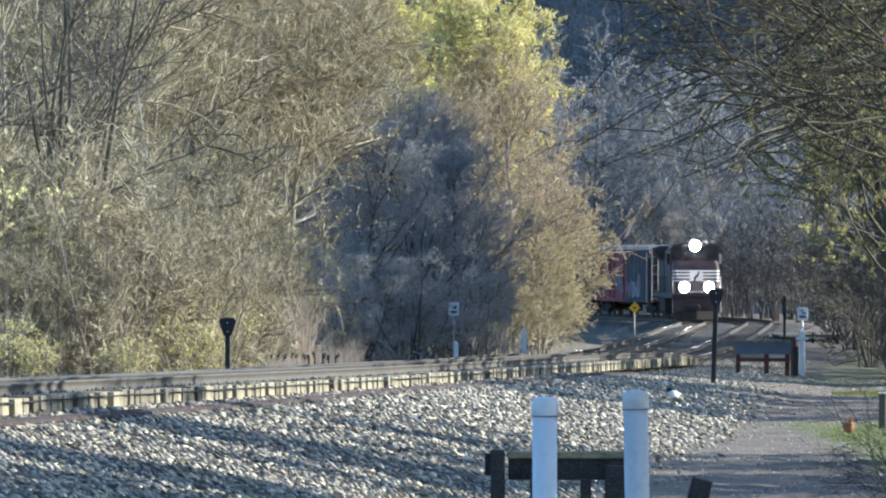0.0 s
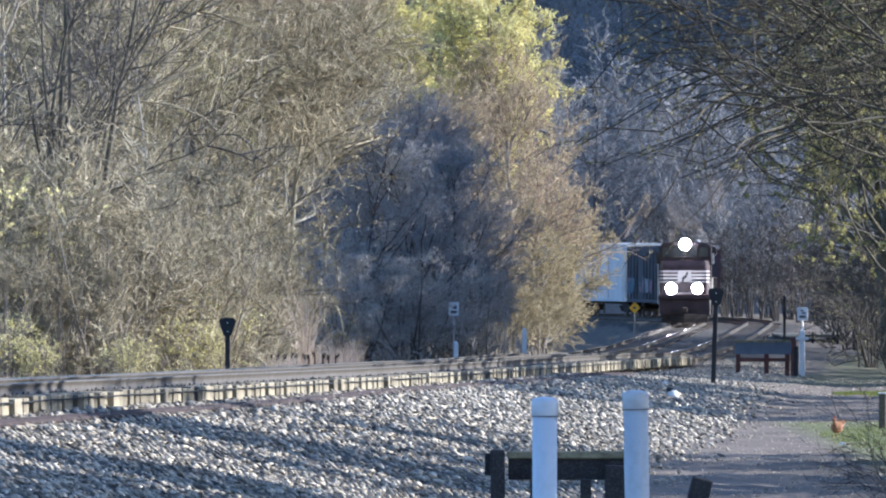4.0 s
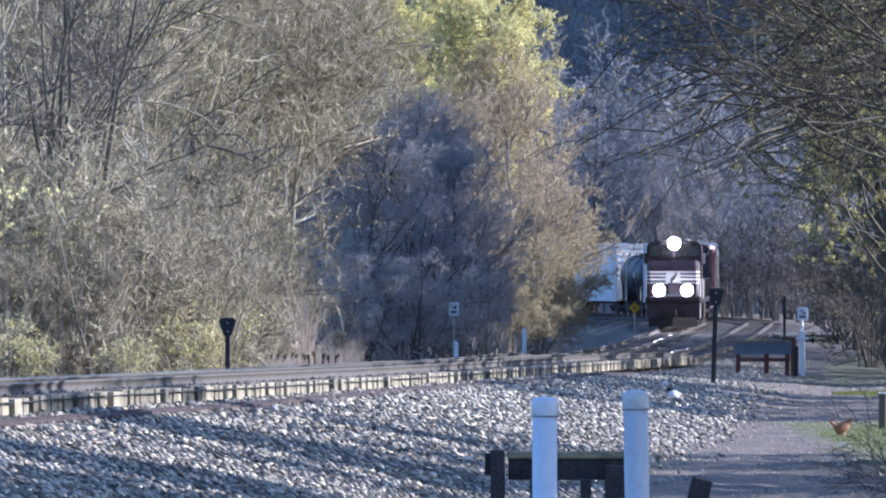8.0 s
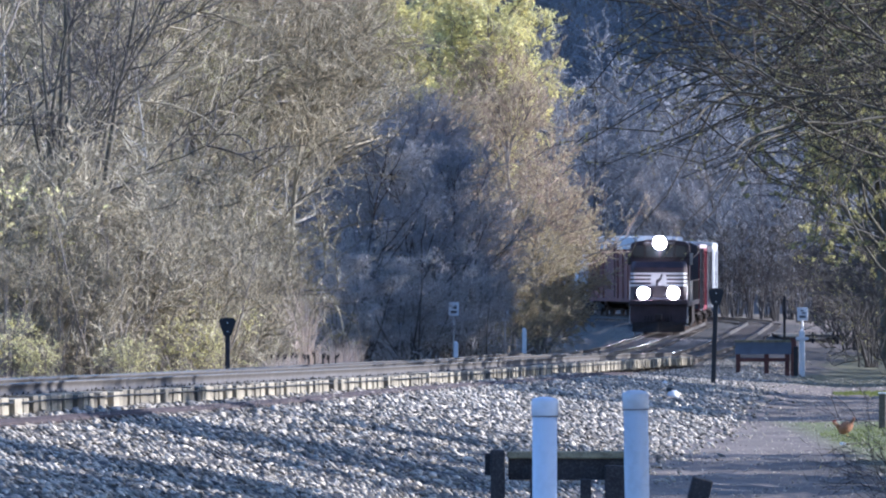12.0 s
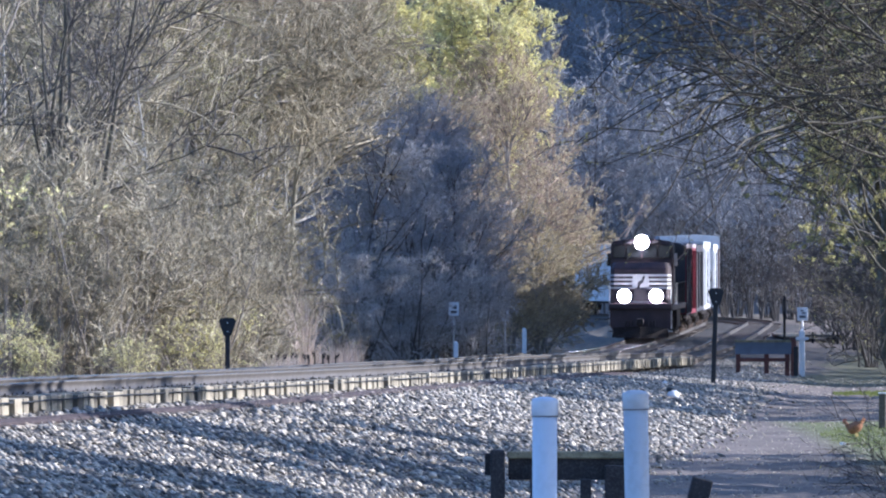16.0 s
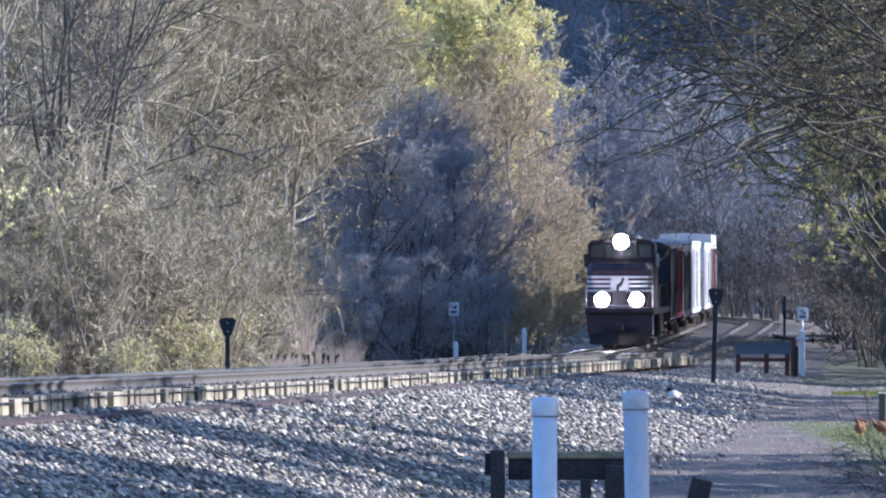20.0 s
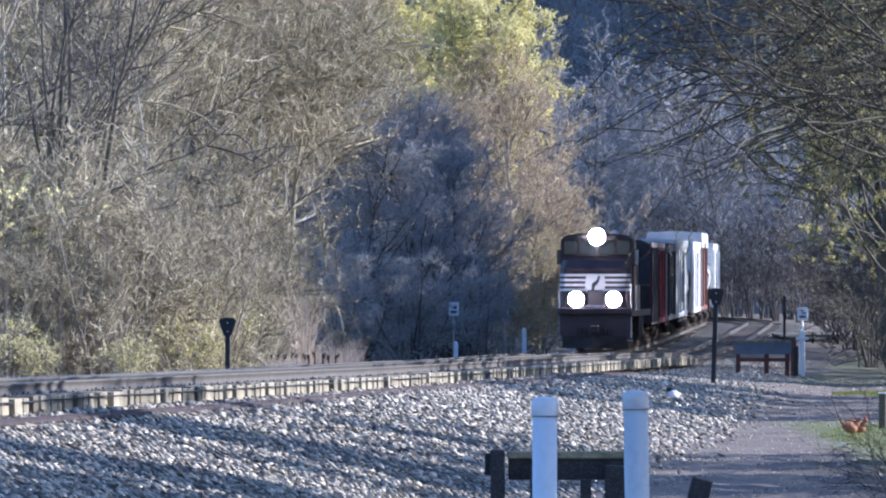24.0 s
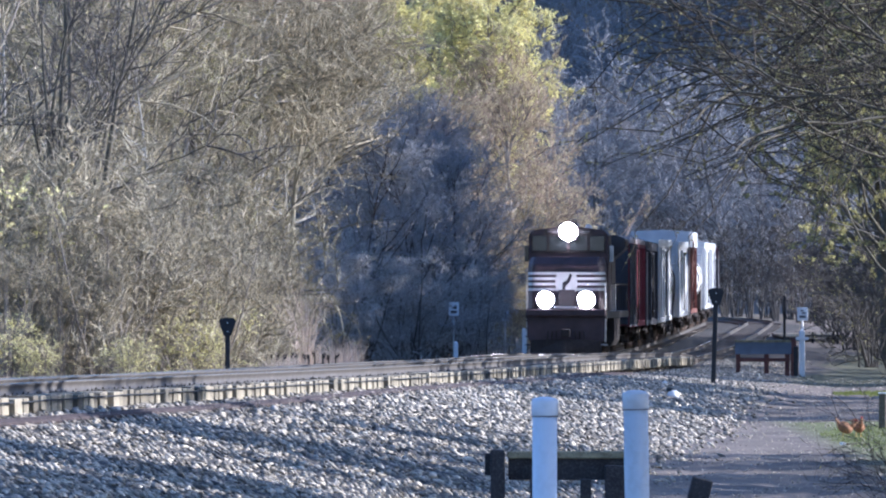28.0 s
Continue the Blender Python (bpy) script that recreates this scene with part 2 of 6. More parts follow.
def line_a(a, off=0.0):
    """The far track by its length from y = 275 on: place and heading; off: metres to its right."""
    if a < 0:
        y = 275 + a * 0.995
        x, h = near_x(y), math.atan(0.0645 + 2 * 1.72e-4 * (275 - y))
    elif a <= ARC_C:
        y = 275 + a * math.cos(H0)
        b = max(0.0, y - EASE_Y)
        x, h = 4.63 + 0.0635 * (y - 275) - EASE_K * b * b, math.atan(0.0635 - 2 * EASE_K * b)
    else:
        b = min(a - ARC_C, 105.0)
        h = H1 - b / R0
        x = X1 + R0 * (math.cos(h) - math.cos(H1))
        y = Y0 + R0 * (math.sin(H1) - math.sin(h))
        rest = a - ARC_C - b
        x, y = x + rest * math.sin(h), y + rest * math.cos(h)
    drop = 0.16 * min(1.0, max(0.0, (262 - y) / 45.0)) if off < 2 else 0.0      # the far track lies a little lower nearer by
    return x + off * math.cos(h), y - off * math.sin(h), float(interp(RAIL_Z, y)) - drop, h


CX, CY = X1 - R0 * math.cos(H1), Y0 + R0 * math.sin(H1)


def track_u(x, y):
    """Metres to the right of the far track's centre line (arrays)."""
    xa = np.where(y < 275, 4.63 - 0.0645 * (275 - y) - 1.72e-4 * (275 - y) ** 2, 4.63 + 0.0635 * (y - 275) - EASE_K * np.clip(y - EASE_Y, 0, None) ** 2)
    u = x - xa
    r = np.hypot(x - CX, y - CY) - R0
    return np.where((y > 455) & (x > CX), r, u)


def ground_z(x, y):
    x, y = np.asarray(x, float), np.asarray(y, float)
    u = track_u(x, y)
    top = interp(RAIL_Z, y) - 0.43 - 0.13 * np.clip((y - 185) / 20, 0, 1) * np.clip((262 - y) / 12, 0, 1) + 0.19 * np.clip((y - 252) / 12, 0, 1)
    low = interp(PATH_Z, y)
    # right shoulder falls to the path, left shoulder to a ditch and then the wooded bank
    k = np.clip((u - 5.75) / 6.0, 0, 1)
    right = top + (np.minimum(low, top) - top) * k + np.where(low > top, (low - top) * np.clip((u - 6.5) / 3.0, 0, 1), 0)
    kl = np.clip((-u - 1.8) / 2.5, 0, 1)
    hollow = np.clip((y - 300) / 40, 0, 1) * np.clip((480 - y) / 50, 0, 1)
    left = top - (0.8 + 0.65 * hollow) * kl + np.clip((-u - 5.5) * 0.09, 0, 9.0)
    z = np.where(u > 2, right, left)
    far = np.clip((y - 560) / 240.0, 0, 1)
    z = z + far * far * (3 - 2 * far) * 48 * (0.75 + 0.25 * np.sin(x * 0.011 + 0.6))
    z = z + np.clip((x - 26) * 0.12, 0, 7) * np.clip((y - 60) / 80, 0, 1)
    # an unseen steep ridge added on the right to keep sun off the hillside
    z = z + np.clip((x - 75) * 1.0, 0, 110) * np.clip((y - 530) / 70, 0, 1)
    return z


def toe(y):
    """How far the loose ballast reaches to the right of the far track."""
    return 7.6 + np.clip((250 - np.asarray(y, float)) / 116, 0, 1.4) * 4.2


# ---- ground ----
def ground_cover():
    m = mat("ground_cover", (0.188, 0.154, 0.122), 0.95, var=0.4, scale=0.7, bump=0.7, bscale=12, spot=(0.13, 0.107, 0.086), spot_amt=0.6)
    n, l = m.node_tree.nodes, m.node_tree.links
    b = n["Principled BSDF"]
    src = b.inputs["Base Color"].links[0].from_socket
    at = n.new("ShaderNodeVertexColor"); at.layer_name = "cover"
    sep = n.new("ShaderNodeSeparateColor")
    l.new(at.outputs["Color"], sep.inputs[0])
    tc = n.new("ShaderNodeTexCoord")
    # Red is near black: it paints the shade in the gaps between stones
    for ch, dark, light, sc in (("Red", (0.022, 0.02, 0.018), (0.10, 0.092, 0.08), 16.0), ("Green", (0.08, 0.09, 0.03), (0.20, 0.21, 0.07), 6.0),
                                ("Blue", (0.10, 0.088, 0.068), (0.24, 0.205, 0.155), 3.0)):
        ns = n.new("ShaderNodeTexNoise"); ns.inputs["Scale"].default_value = sc; ns.inputs["Detail"].default_value = 6
        l.new(tc.outputs["Object"], ns.inputs["Vector"])
        rp = n.new("ShaderNodeValToRGB")
        rp.color_ramp.elements[0].position, rp.color_ramp.elements[1].position = 0.36, 0.64
        rp.color_ramp.elements[0].color, rp.color_ramp.elements[1].color = (*dark, 1), (*light, 1)
        l.new(ns.outputs["Fac"], rp.inputs["Fac"])
        mx = n.new("ShaderNodeMix"); mx.data_type = "RGBA"
        l.new(sep.outputs[ch], mx.inputs["Factor"]); l.new(src, mx.inputs["A"]); l.new(rp.outputs["Color"], mx.inputs["B"])
        src = mx.outputs["Result"]
    l.new(src, b.inputs["Base Color"])
    return m


def build_ground():
    xs = np.concatenate([[-3500, -1500, -700, -350, -200, -120, -80, -55, -42, -34], np.arange(-28, 30.01, 0.4), [34, 42, 55, 75, 95, 120, 150, 185, 230, 350, 700, 1500, 3500]])
    ys = np.concatenate([[-800, -300, -100, -30], np.arange(0, 60, 6), np.arange(60, 300, 0.9), np.arange(300, 600, 3.0), np.arange(600, 820, 15), [900, 1200, 2000, 4500]])
    gx, gy = np.meshgrid(xs, ys)
    gz = ground_z(gx, gy)
    rng = np.random.default_rng(5)
    u = track_u(gx, gy)
    gz += rng.normal(0, 0.018, gz.shape) * (np.abs(gx) < 30)
    nx, ny = len(xs), len(ys)
    i = (np.arange(ny - 1)[:, None] * nx + np.arange(nx - 1)[None, :]).ravel()
    me = raw_mesh("ground", np.stack([gx, gy, gz], -1).reshape(-1, 3), np.stack([i, i + 1, i + nx + 1, i + nx], 1), ground_cover(), True)
    col = me.color_attributes.new("cover", "FLOAT_COLOR", "POINT")
    wob = np.sin(gy * 0.35) * 0.5 + np.sin(gy * 0.13 + 1) * 0.7
    ballast = (u > -3.2) * np.clip((toe(gy) + wob * 0.5 - u) / 1.2, 0, 1)
    grass = ((gx > 7.0 + 0.15 * wob) & (gy > 116) & (gy < 158)).astype(float) * np.clip((gx - 6.9) / 0.6, 0, 1)
    grass = np.maximum(grass, ((u > 17 + wob) & (gy >= 152)).astype(float) * 0.7)
    # grass tone that helps paint the shade on the ground beyond the path
    grass = np.maximum(grass, np.clip((u - 9.6 - 0.4 * wob) / 0.8, 0, 1) * np.clip((gy - 207) / 4, 0, 1) * (gy < 330) * 0.45)
    litter = ((u < -3.2) | (gy > 470) & ((u < -3) | (u > 9))).astype(float)
    ballast = np.maximum(ballast, np.clip((gx - 5.3 - 0.2 * wob) / 0.8, 0, 1) * (gy < 126) * (gy > 60) * 0.7)      # verge's shade painted with the dark tone
    # same dark tone painted in for shade beyond the path and beside the line
    ballast = np.maximum(ballast, np.clip((u - 9.6 + 2.6 * np.clip((gy - 255) / 10, 0, 1) - 0.4 * wob) / 0.8, 0, 1) * np.clip((gy - 208) / 4, 0, 1) * (gy < 350) * 0.7)
    rgba = np.stack([ballast, grass, litter, np.ones_like(ballast)], -1).astype(np.float32)
    col.data.foreach_set("color", rgba.ravel())
    return tagged(new("ground", me), "gravel path, ballast slope and leaf-littered wooded bank", "ground", kind="structure")


build_ground()


# ---- tracks ----
def rail_profile():
    return [(-0.07, 0), (0.07, 0), (0.07, 0.015), (0.012, 0.035), (0.012, 0.125), (0.036, 0.135), (0.036, 0.17), (-0.036, 0.17), (-0.036, 0.135),
            (-0.012, 0.125), (-0.012, 0.035), (-0.07, 0.015)]


def sweep(path_pts, outline):
    """Sweep an outline of (across, up) along (x, y, z, heading) points."""
    k, vs, qs = len(outline), [], []
    for x, y, z, h in path_pts:
        for a, b in outline:
            vs.append((x + a * math.cos(h), y - a * math.sin(h), z + b))
    for i in range(len(path_pts) - 1):
        for j in range(k):
            qs.append((i * k + j, i * k + (j + 1) % k, (i + 1) * k + (j + 1) % k, (i + 1) * k + j))
    return vs, qs


def build_track(name, off, a0, a1, singles, label):
    tr = thing(name, label, "railway track", kind="structure")
    pts = lambda o, dz: [(x, y, z + dz, h) for x, y, z, h in (line_a(a, off + o) for a in np.arange(a0, a1, 2.5))]
    for side in (-0.7535, 0.7535):
        vs, qs = sweep(pts(side, -0.17), rail_profile())
        r = new("rail", raw_mesh("rail", vs, qs, "rail")); r.parent = tr
        vs, qs = sweep(pts(side, -0.005), [(-0.034, 0), (0.034, 0), (0.03, 0.008), (-0.03, 0.008)])
        r2 = new("rail_head", raw_mesh("rail_head", vs, qs, "railhead")); r2.parent = r
        tagged(r2, "bright worn running surface of the rail")
    sizes = []
    for half in (0.19, 0.215, 0.232):
        bm = bmesh.new(); box(bm, -1.3, 1.3, -half, half, -0.42, -0.172, 0.012)
        me = bpy.data.meshes.new("tie"); bm.to_mesh(me); bm.free(); me.materials.append(M["tie"])
        sizes.append(me)
    bm = bmesh.new()
    for sx in (-0.7535, 0.7535):
        box(bm, sx - 0.17, sx + 0.17, -0.09, 0.09, -0.174, -0.162)
        for e in (-0.1, 0.1):
            box(bm, sx + e - 0.012, sx + e + 0.012, -0.05, -0.026, -0.17, -0.135)
    plate = bpy.data.meshes.new("tie_plate"); bm.to_mesh(plate); bm.free(); plate.materials.append(M["rail"])
    # ballast packed between the ties, just short of their ends
    vs, qs = sweep([(x, y, z - 0.46, h) for x, y, z, h in (line_a(a, off) for a in np.arange(a0, a1, 2.5))],
                   [(-1.22, 0), (1.18, 0), (1.16, 0.272), (0.5, 0.275), (-0.5, 0.26), (-1.25, 0.22)])
    o = new("crib_fill", raw_mesh("crib_fill", vs, qs, "crib" if singles else "ballast")); o.parent = tr
    tagged(o, "dusty ballast packed between the ties")
    rng = np.random.default_rng(8)
    base = np.array([v.co[:] for v in me.vertices]); tris = [tuple(p.vertices) for p in me.polygons]
    rest_v, rest_f = [], []
    for i, a in enumerate(np.arange(a0, a1, 0.53)):
        a = a + rng.normal(0, 0.05)
        x, y, z, h = line_a(a, off + rng.normal(0, 0.022))
        m = pose(x, y, z + rng.normal(0, 0.006), 0, rng.normal(0, 0.4), -math.degrees(h) + rng.normal(0, 0.8))
        if singles and -178 <= a < -178 + 0.53 * singles:
            o = new("tie", sizes[int(rng.integers(0, 3))]); o.parent = tr; o.matrix_basis = m
            q = new("tie_plate", plate); q.parent = o
        else:
            s = len(rest_v)
            rest_v += [tuple(m @ Vector(c)) for c in base]
            rest_f += [tuple(s + k for k in t) for t in tris]
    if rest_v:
        # these ties get the darkened colour in place of shade
        m2 = bpy.data.meshes.new("far_ties"); m2.from_pydata(rest_v, [], rest_f); m2.materials.append(M["shadetie"])
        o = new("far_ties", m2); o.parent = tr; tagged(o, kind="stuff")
    return tr


build_track("track_near", 4.1, -205, 330, 300, "near railway track with pale weathered ties and worn rails")
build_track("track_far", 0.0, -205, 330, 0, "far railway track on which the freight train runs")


def build_ballast():
    """Loose crushed stone over the shoulder of the near track."""
    rng = np.random.default_rng(11)
    n = 74000
    y = 78 + (290 - 78) * rng.random(n) ** 1.7
    u = 5.7 + rng.random(n) ** 1.15 * (toe(y) - 5.3 + rng.normal(0, 0.5, n))
    u[: n // 6] = rng.random(n // 6) * 6.8 - 1.5
    x = u + np.where(y < 275, 4.63 - 0.0645 * (275 - y) - 1.72e-4 * (275 - y) ** 2, 4.63 + 0.0635 * (y - 275))
    z = ground_z(x, y)
    size = rng.uniform(0.022, 0.053, n) * (1 + (y - 78) / 260) * (1 - 0.42 * np.clip((y - 165) / 40, 0, 1))
    oct_v = np.array([(1, 0, 0), (0, 1, 0), (-1, 0, 0), (0, -1, 0), (0, 0, 0.8), (0, 0, -0.8)], float)
    v = oct_v[None] * rng.uniform(0.6, 1.35, (n, 6, 3)) * rng.uniform([0.95, 0.5, 0.42], [1.95, 1.0, 0.9], (n, 3))[:, None] + rng.normal(0, 0.16, (n, 6, 3))
    ang = rng.normal(0, 0.6, n)          # shards turned across the line and tipped to slant in the camera's view
    c, s = np.cos(ang)[:, None], np.sin(ang)[:, None]
    v[..., 0], v[..., 1] = v[..., 0] * c - v[..., 1] * s, v[..., 0] * s + v[..., 1] * c
    v[..., 2] -= v[..., 0] * rng.normal(0.42, 0.3, n)[:, None]
    v = v * size[:, None, None] + np.stack([x, y, z + size * 0.35], -1)[:, None]
    f = np.array([(0, 1, 4), (1, 2, 4), (2, 3, 4), (3, 0, 4), (1, 0, 5), (2, 1, 5), (3, 2, 5), (0, 3, 5)])
    m = 10000
    gy = 98 + 130 * rng.random(m) ** 1.3
    k = rng.random(m)
    gu = toe(gy) - 0.8 + k * 8.5
    gx = gu + 4.63 - 0.0645 * (275 - gy) - 1.72e-4 * (275 - gy) ** 2
    g = rng.uniform(0.008, 0.019, m) * (1 + (gy - 98) / 200)
    w = oct_v[None] * rng.uniform(0.6, 1.3, (m, 6, 3)) * g[:, None, None] + np.stack([gx, gy, ground_z(gx, gy) + g * 0.2], -1)[:, None]
    v = np.concatenate([v, w]); n += m
    quads = (np.arange(n)[:, None, None] * 6 + f[None]).reshape(-1, 3)
    tagged(new("ballast_stones", raw_mesh("ballast_stones", v.reshape(-1, 3), quads, "ballast")),
           "loose grey crushed stone ballast on the track shoulder", "ballast", kind="stuff")


build_ballast()


def spare_rail():
    """A worn rail left lying along the tie ends of the near track."""
    rng = np.random.default_rng(3)
    pts = []
    for a in np.arange(-195, -66, 3.0):
        x, y, z, h = line_a(a, 4.1 + 2.0 + 0.10 * math.sin(a * 0.11))
        pts.append((x, y, float(ground_z(x, y)) - 0.045, h))
    vs, qs = sweep(pts, [(b - 0.08, a + 0.07) for a, b in rail_profile()])
    ob = new("spare_rail", raw_mesh("spare_rail", vs, qs, "rust"))
    tagged(ob, "rusty spare rail lying along the tie ends", "rail")


spare_rail()


def tie_end_strand():
    """Thin dark strand added along the near track's tie ends, drawing a dark line."""
    pts = []
    for a in np.arange(-198, -62, 1.5):
        x, y, z, h = line_a(a, 4.1 + 1.345)
        pts.append((x, y, z - 0.235 + 0.005 * math.sin(a * 1.7), h))
    ring = [(0.013 * math.cos(k * math.pi / 3), 0.013 * math.sin(k * math.pi / 3)) for k in range(6)]
    vs, qs = sweep(pts, ring)
    tagged(new("line_cable", raw_mesh("line_cable", vs, qs, "sign_back")), "thin dark strand added along the pale tie ends", "cable")


tie_end_strand()


# ---- trees: tapered trunk and limbs, fine bare twigs, spring buds ----
def unit(v):
    return v / np.maximum(np.linalg.norm(v, axis=-1, keepdims=True), 1e-9)


def shoots(rng, base, way, length, segs, wander, lift):
    """Polylines (n, segs + 1, 3) that start at base along way, wander and bend upwards."""
    pts = [base]
    d = way
    for k in range(segs):
        d = unit(d + rng.normal(0, wander, d.shape) + np.array([0, 0, lift]))
        pts.append(pts[-1] + d * (length / segs)[:, None])
    return np.stack(pts, 1)


def children(rng, lines, count, lo, hi, angle):
    """Starts and directions of count shoots spread over the given polylines."""
    n, s = lines.shape[0], lines.shape[1] - 1
    idx = rng.permutation(np.arange(count) % n)
    f = lo + (hi - lo) * rng.random(count)
    g = f * s
    k = np.minimum(g.astype(int), s - 1)
    w = (g - k)[:, None]
    p, q = lines[idx, k], lines[idx, k + 1]
    way = unit(q - p)
    side = unit(np.cross(way, unit(rng.normal(0, 1, (count, 3)))))
    ang = rng.normal(angle, 0.18, count)[:, None]
    return p + (q - p) * w, unit(way * np.cos(ang) + side * np.sin(ang)), f, idx


def tubes(lines, r0, r1, sides):
    """Tapered tubes round polylines: vertices and quads."""
    n, s = lines.shape[0], lines.shape[1]
    d = np.gradient(lines, axis=1)
    d = unit(d)
    ref = np.where(np.abs(d[..., 2:3]) > 0.9, np.array([1.0, 0, 0]), np.array([0, 0, 1.0]))
    a = unit(np.cross(d, ref)); b = np.cross(d, a)
    rad = r0[:, None] + (r1 - r0)[:, None] * np.linspace(0, 1, s)[None]
    th = np.arange(sides) * 2 * math.pi / sides
    v = lines[:, :, None] + rad[:, :, None, None] * (a[:, :, None] * np.cos(th)[:, None] + b[:, :, None] * np.sin(th)[:, None])
    i = (np.arange(n)[:, None, None] * s * sides + np.arange(s - 1)[None, :, None] * sides + np.arange(sides)[None, None]).ravel()
    j = (np.arange(n)[:, None, None] * s * sides + np.arange(s - 1)[None, :, None] * sides + ((np.arange(sides) + 1) % sides)[None, None]).ravel()
    return v.reshape(-1, 3), np.stack([i, j, j + sides, i + sides], 1)


def join(sets):
    vs, qs, k = [], [], 0
    for v, q in sets:
        vs.append(v); qs.append(q + k); k += len(v)
    return np.concatenate(vs), np.concatenate(qs)


def leaf_quads(rng, at, size, flat=0.5):
    """Small folded leaf blades, two quads each, at the given points."""
    n = len(at)
    a = unit(rng.normal(0, 1, (n, 3))); b = unit(np.cross(a, rng.normal(0, 1, (n, 3)))); c = np.cross(a, b)
    s = (size * rng.uniform(0.6, 1.4, n))[:, None]
    v = np.stack([at - a * s, at + b * s * flat + c * s * 0.25, at + a * s, at - b * s * flat + c * s * 0.25], 1)
    return v.reshape(-1, 3), np.arange(n * 4).reshape(n, 4)


def plant(seed, height, trunk_r, spread, limbs=16, branches=110, twigs=850, twiglets=2400, start=0.2, lift=0.12, leaves=0, leaf_size=0.07,
          twig_r=0.014, stems=1, lean=0.0, fan=1.0, toward=None, limb_r=0.42, bends=5, wave=0.16):
    """Three arrays of meshes for one tree or shrub: wood, twigs, leaves, in its own space."""
    rng = np.random.default_rng(seed)
    base = np.zeros((stems, 3)); base[:, :2] = rng.normal(0, 0.25 * (stems > 1) * spread * 0.4, (stems, 2))
    way = np.tile(np.array([lean, 0, 1.0]), (stems, 1)) + rng.normal(0, 0.05 if stems == 1 else 0.28 * fan, (stems, 3))
    hs = height * np.where(np.arange(stems) == 0, 1, rng.uniform(0.6, 1.0, stems))
    base[:, 2] -= 0.5
    trunk = shoots(rng, base, unit(way), hs * 0.92 + 0.5, 8, 0.07, 0.05)
    lb, lw, lf, li = children(rng, trunk, limbs, start, 0.97, 0.95)
    if toward is not None:
        lw = unit(lw * 0.45 + np.array(toward))
    ll = spread * (1.15 - 0.75 * lf) * rng.uniform(0.7, 1.25, limbs) + 0.06 * height
    limb = shoots(rng, lb, lw, ll, bends, wave, lift)
    bb, bw, bf, bi = children(rng, limb, branches, 0.15, 1.0, 0.75)
    bl = ll[bi] * (0.7 - 0.35 * bf) * rng.uniform(0.6, 1.3, branches)
    br = shoots(rng, bb, bw, bl, 3, 0.28, lift * 0.7)
    tb, tw, tf, ti = children(rng, br, twigs, 0.1, 1.0, 0.7)
    tl = (0.2 * spread + 0.4) * rng.uniform(0.2, 0.7, twigs)
    tg = shoots(rng, tb, tw, tl, 2, 0.4, lift * 0.5)
    sb, sw, sf, si = children(rng, tg, twiglets, 0.2, 1.0, 0.6)
    sl = tl[si] * rng.uniform(0.3, 0.8, twiglets)
    sh = shoots(rng, sb, sw, sl, 1, 0.1, 0.05)
    one = np.ones
    wood = join([tubes(trunk, one(stems) * trunk_r, one(stems) * trunk_r * 0.18, 7),
                 tubes(limb, trunk_r * limb_r * (1.15 - 0.7 * lf), one(limbs) * min(0.018, trunk_r * 0.12), 5)])
    tr = twig_r
    crown = join([tubes(br, one(branches) * tr * 2.0, one(branches) * tr, 4), tubes(tg, one(twigs) * tr * 1.1, one(twigs) * tr * 0.5, 3),
                  tubes(sh, one(twiglets) * tr * 0.7, one(twiglets) * tr * 0.35, 3)])
    leaf = None
    if leaves:
        pick = rng.integers(0, twiglets, leaves)
        f = rng.random((leaves, 1))
        at = sh[pick, 0] * (1 - f) + sh[pick, 1] * f + rng.normal(0, leaf_size * 0.5, (leaves, 3))
        leaf = leaf_quads(rng, at, np.full(leaves, leaf_size))
    return wood, crown, leaf


def make_tree(name, label, category, group, wood_mat, twig_mat, leaf_mat, **kw):
    """A tree built once; copies share its meshes."""
    wood, crown, leaf = plant(**kw)
    ob = thing(name, label, category, group=group)
    for pn, data, mt in (("trunk", wood, wood_mat), ("crown", crown, twig_mat), ("leaves", leaf, leaf_mat)):
        if data is not None:
            o = new(pn, raw_mesh(pn, data[0], data[1], mt, pn == "trunk")); o.parent = ob
    return ob


def stand(first, spots, rng, smin=0.85, smax=1.15, sink=0.15):
    """Put the first tree at the first spot and copies at the others; spots: (x, y) or (x, y, scale)."""
    for k, sp in enumerate(spots):
        x, y = sp[0], sp[1]
        s = sp[2] if len(sp) > 2 else rng.uniform(smin, smax)
        z = float(ground_z(x, y)) - sink
        turn = rng.uniform(-180, 180)
        ob = first if k == 0 else copy_thing(first, pose(x, y, z, 0, 0, turn))
        ob.matrix_basis = pose(x, y, z, 0, 0, turn) @ Matrix.Diagonal((s, s, s, 1))


def at_px(px, d):
    return (px - 784) * d / 13000.0


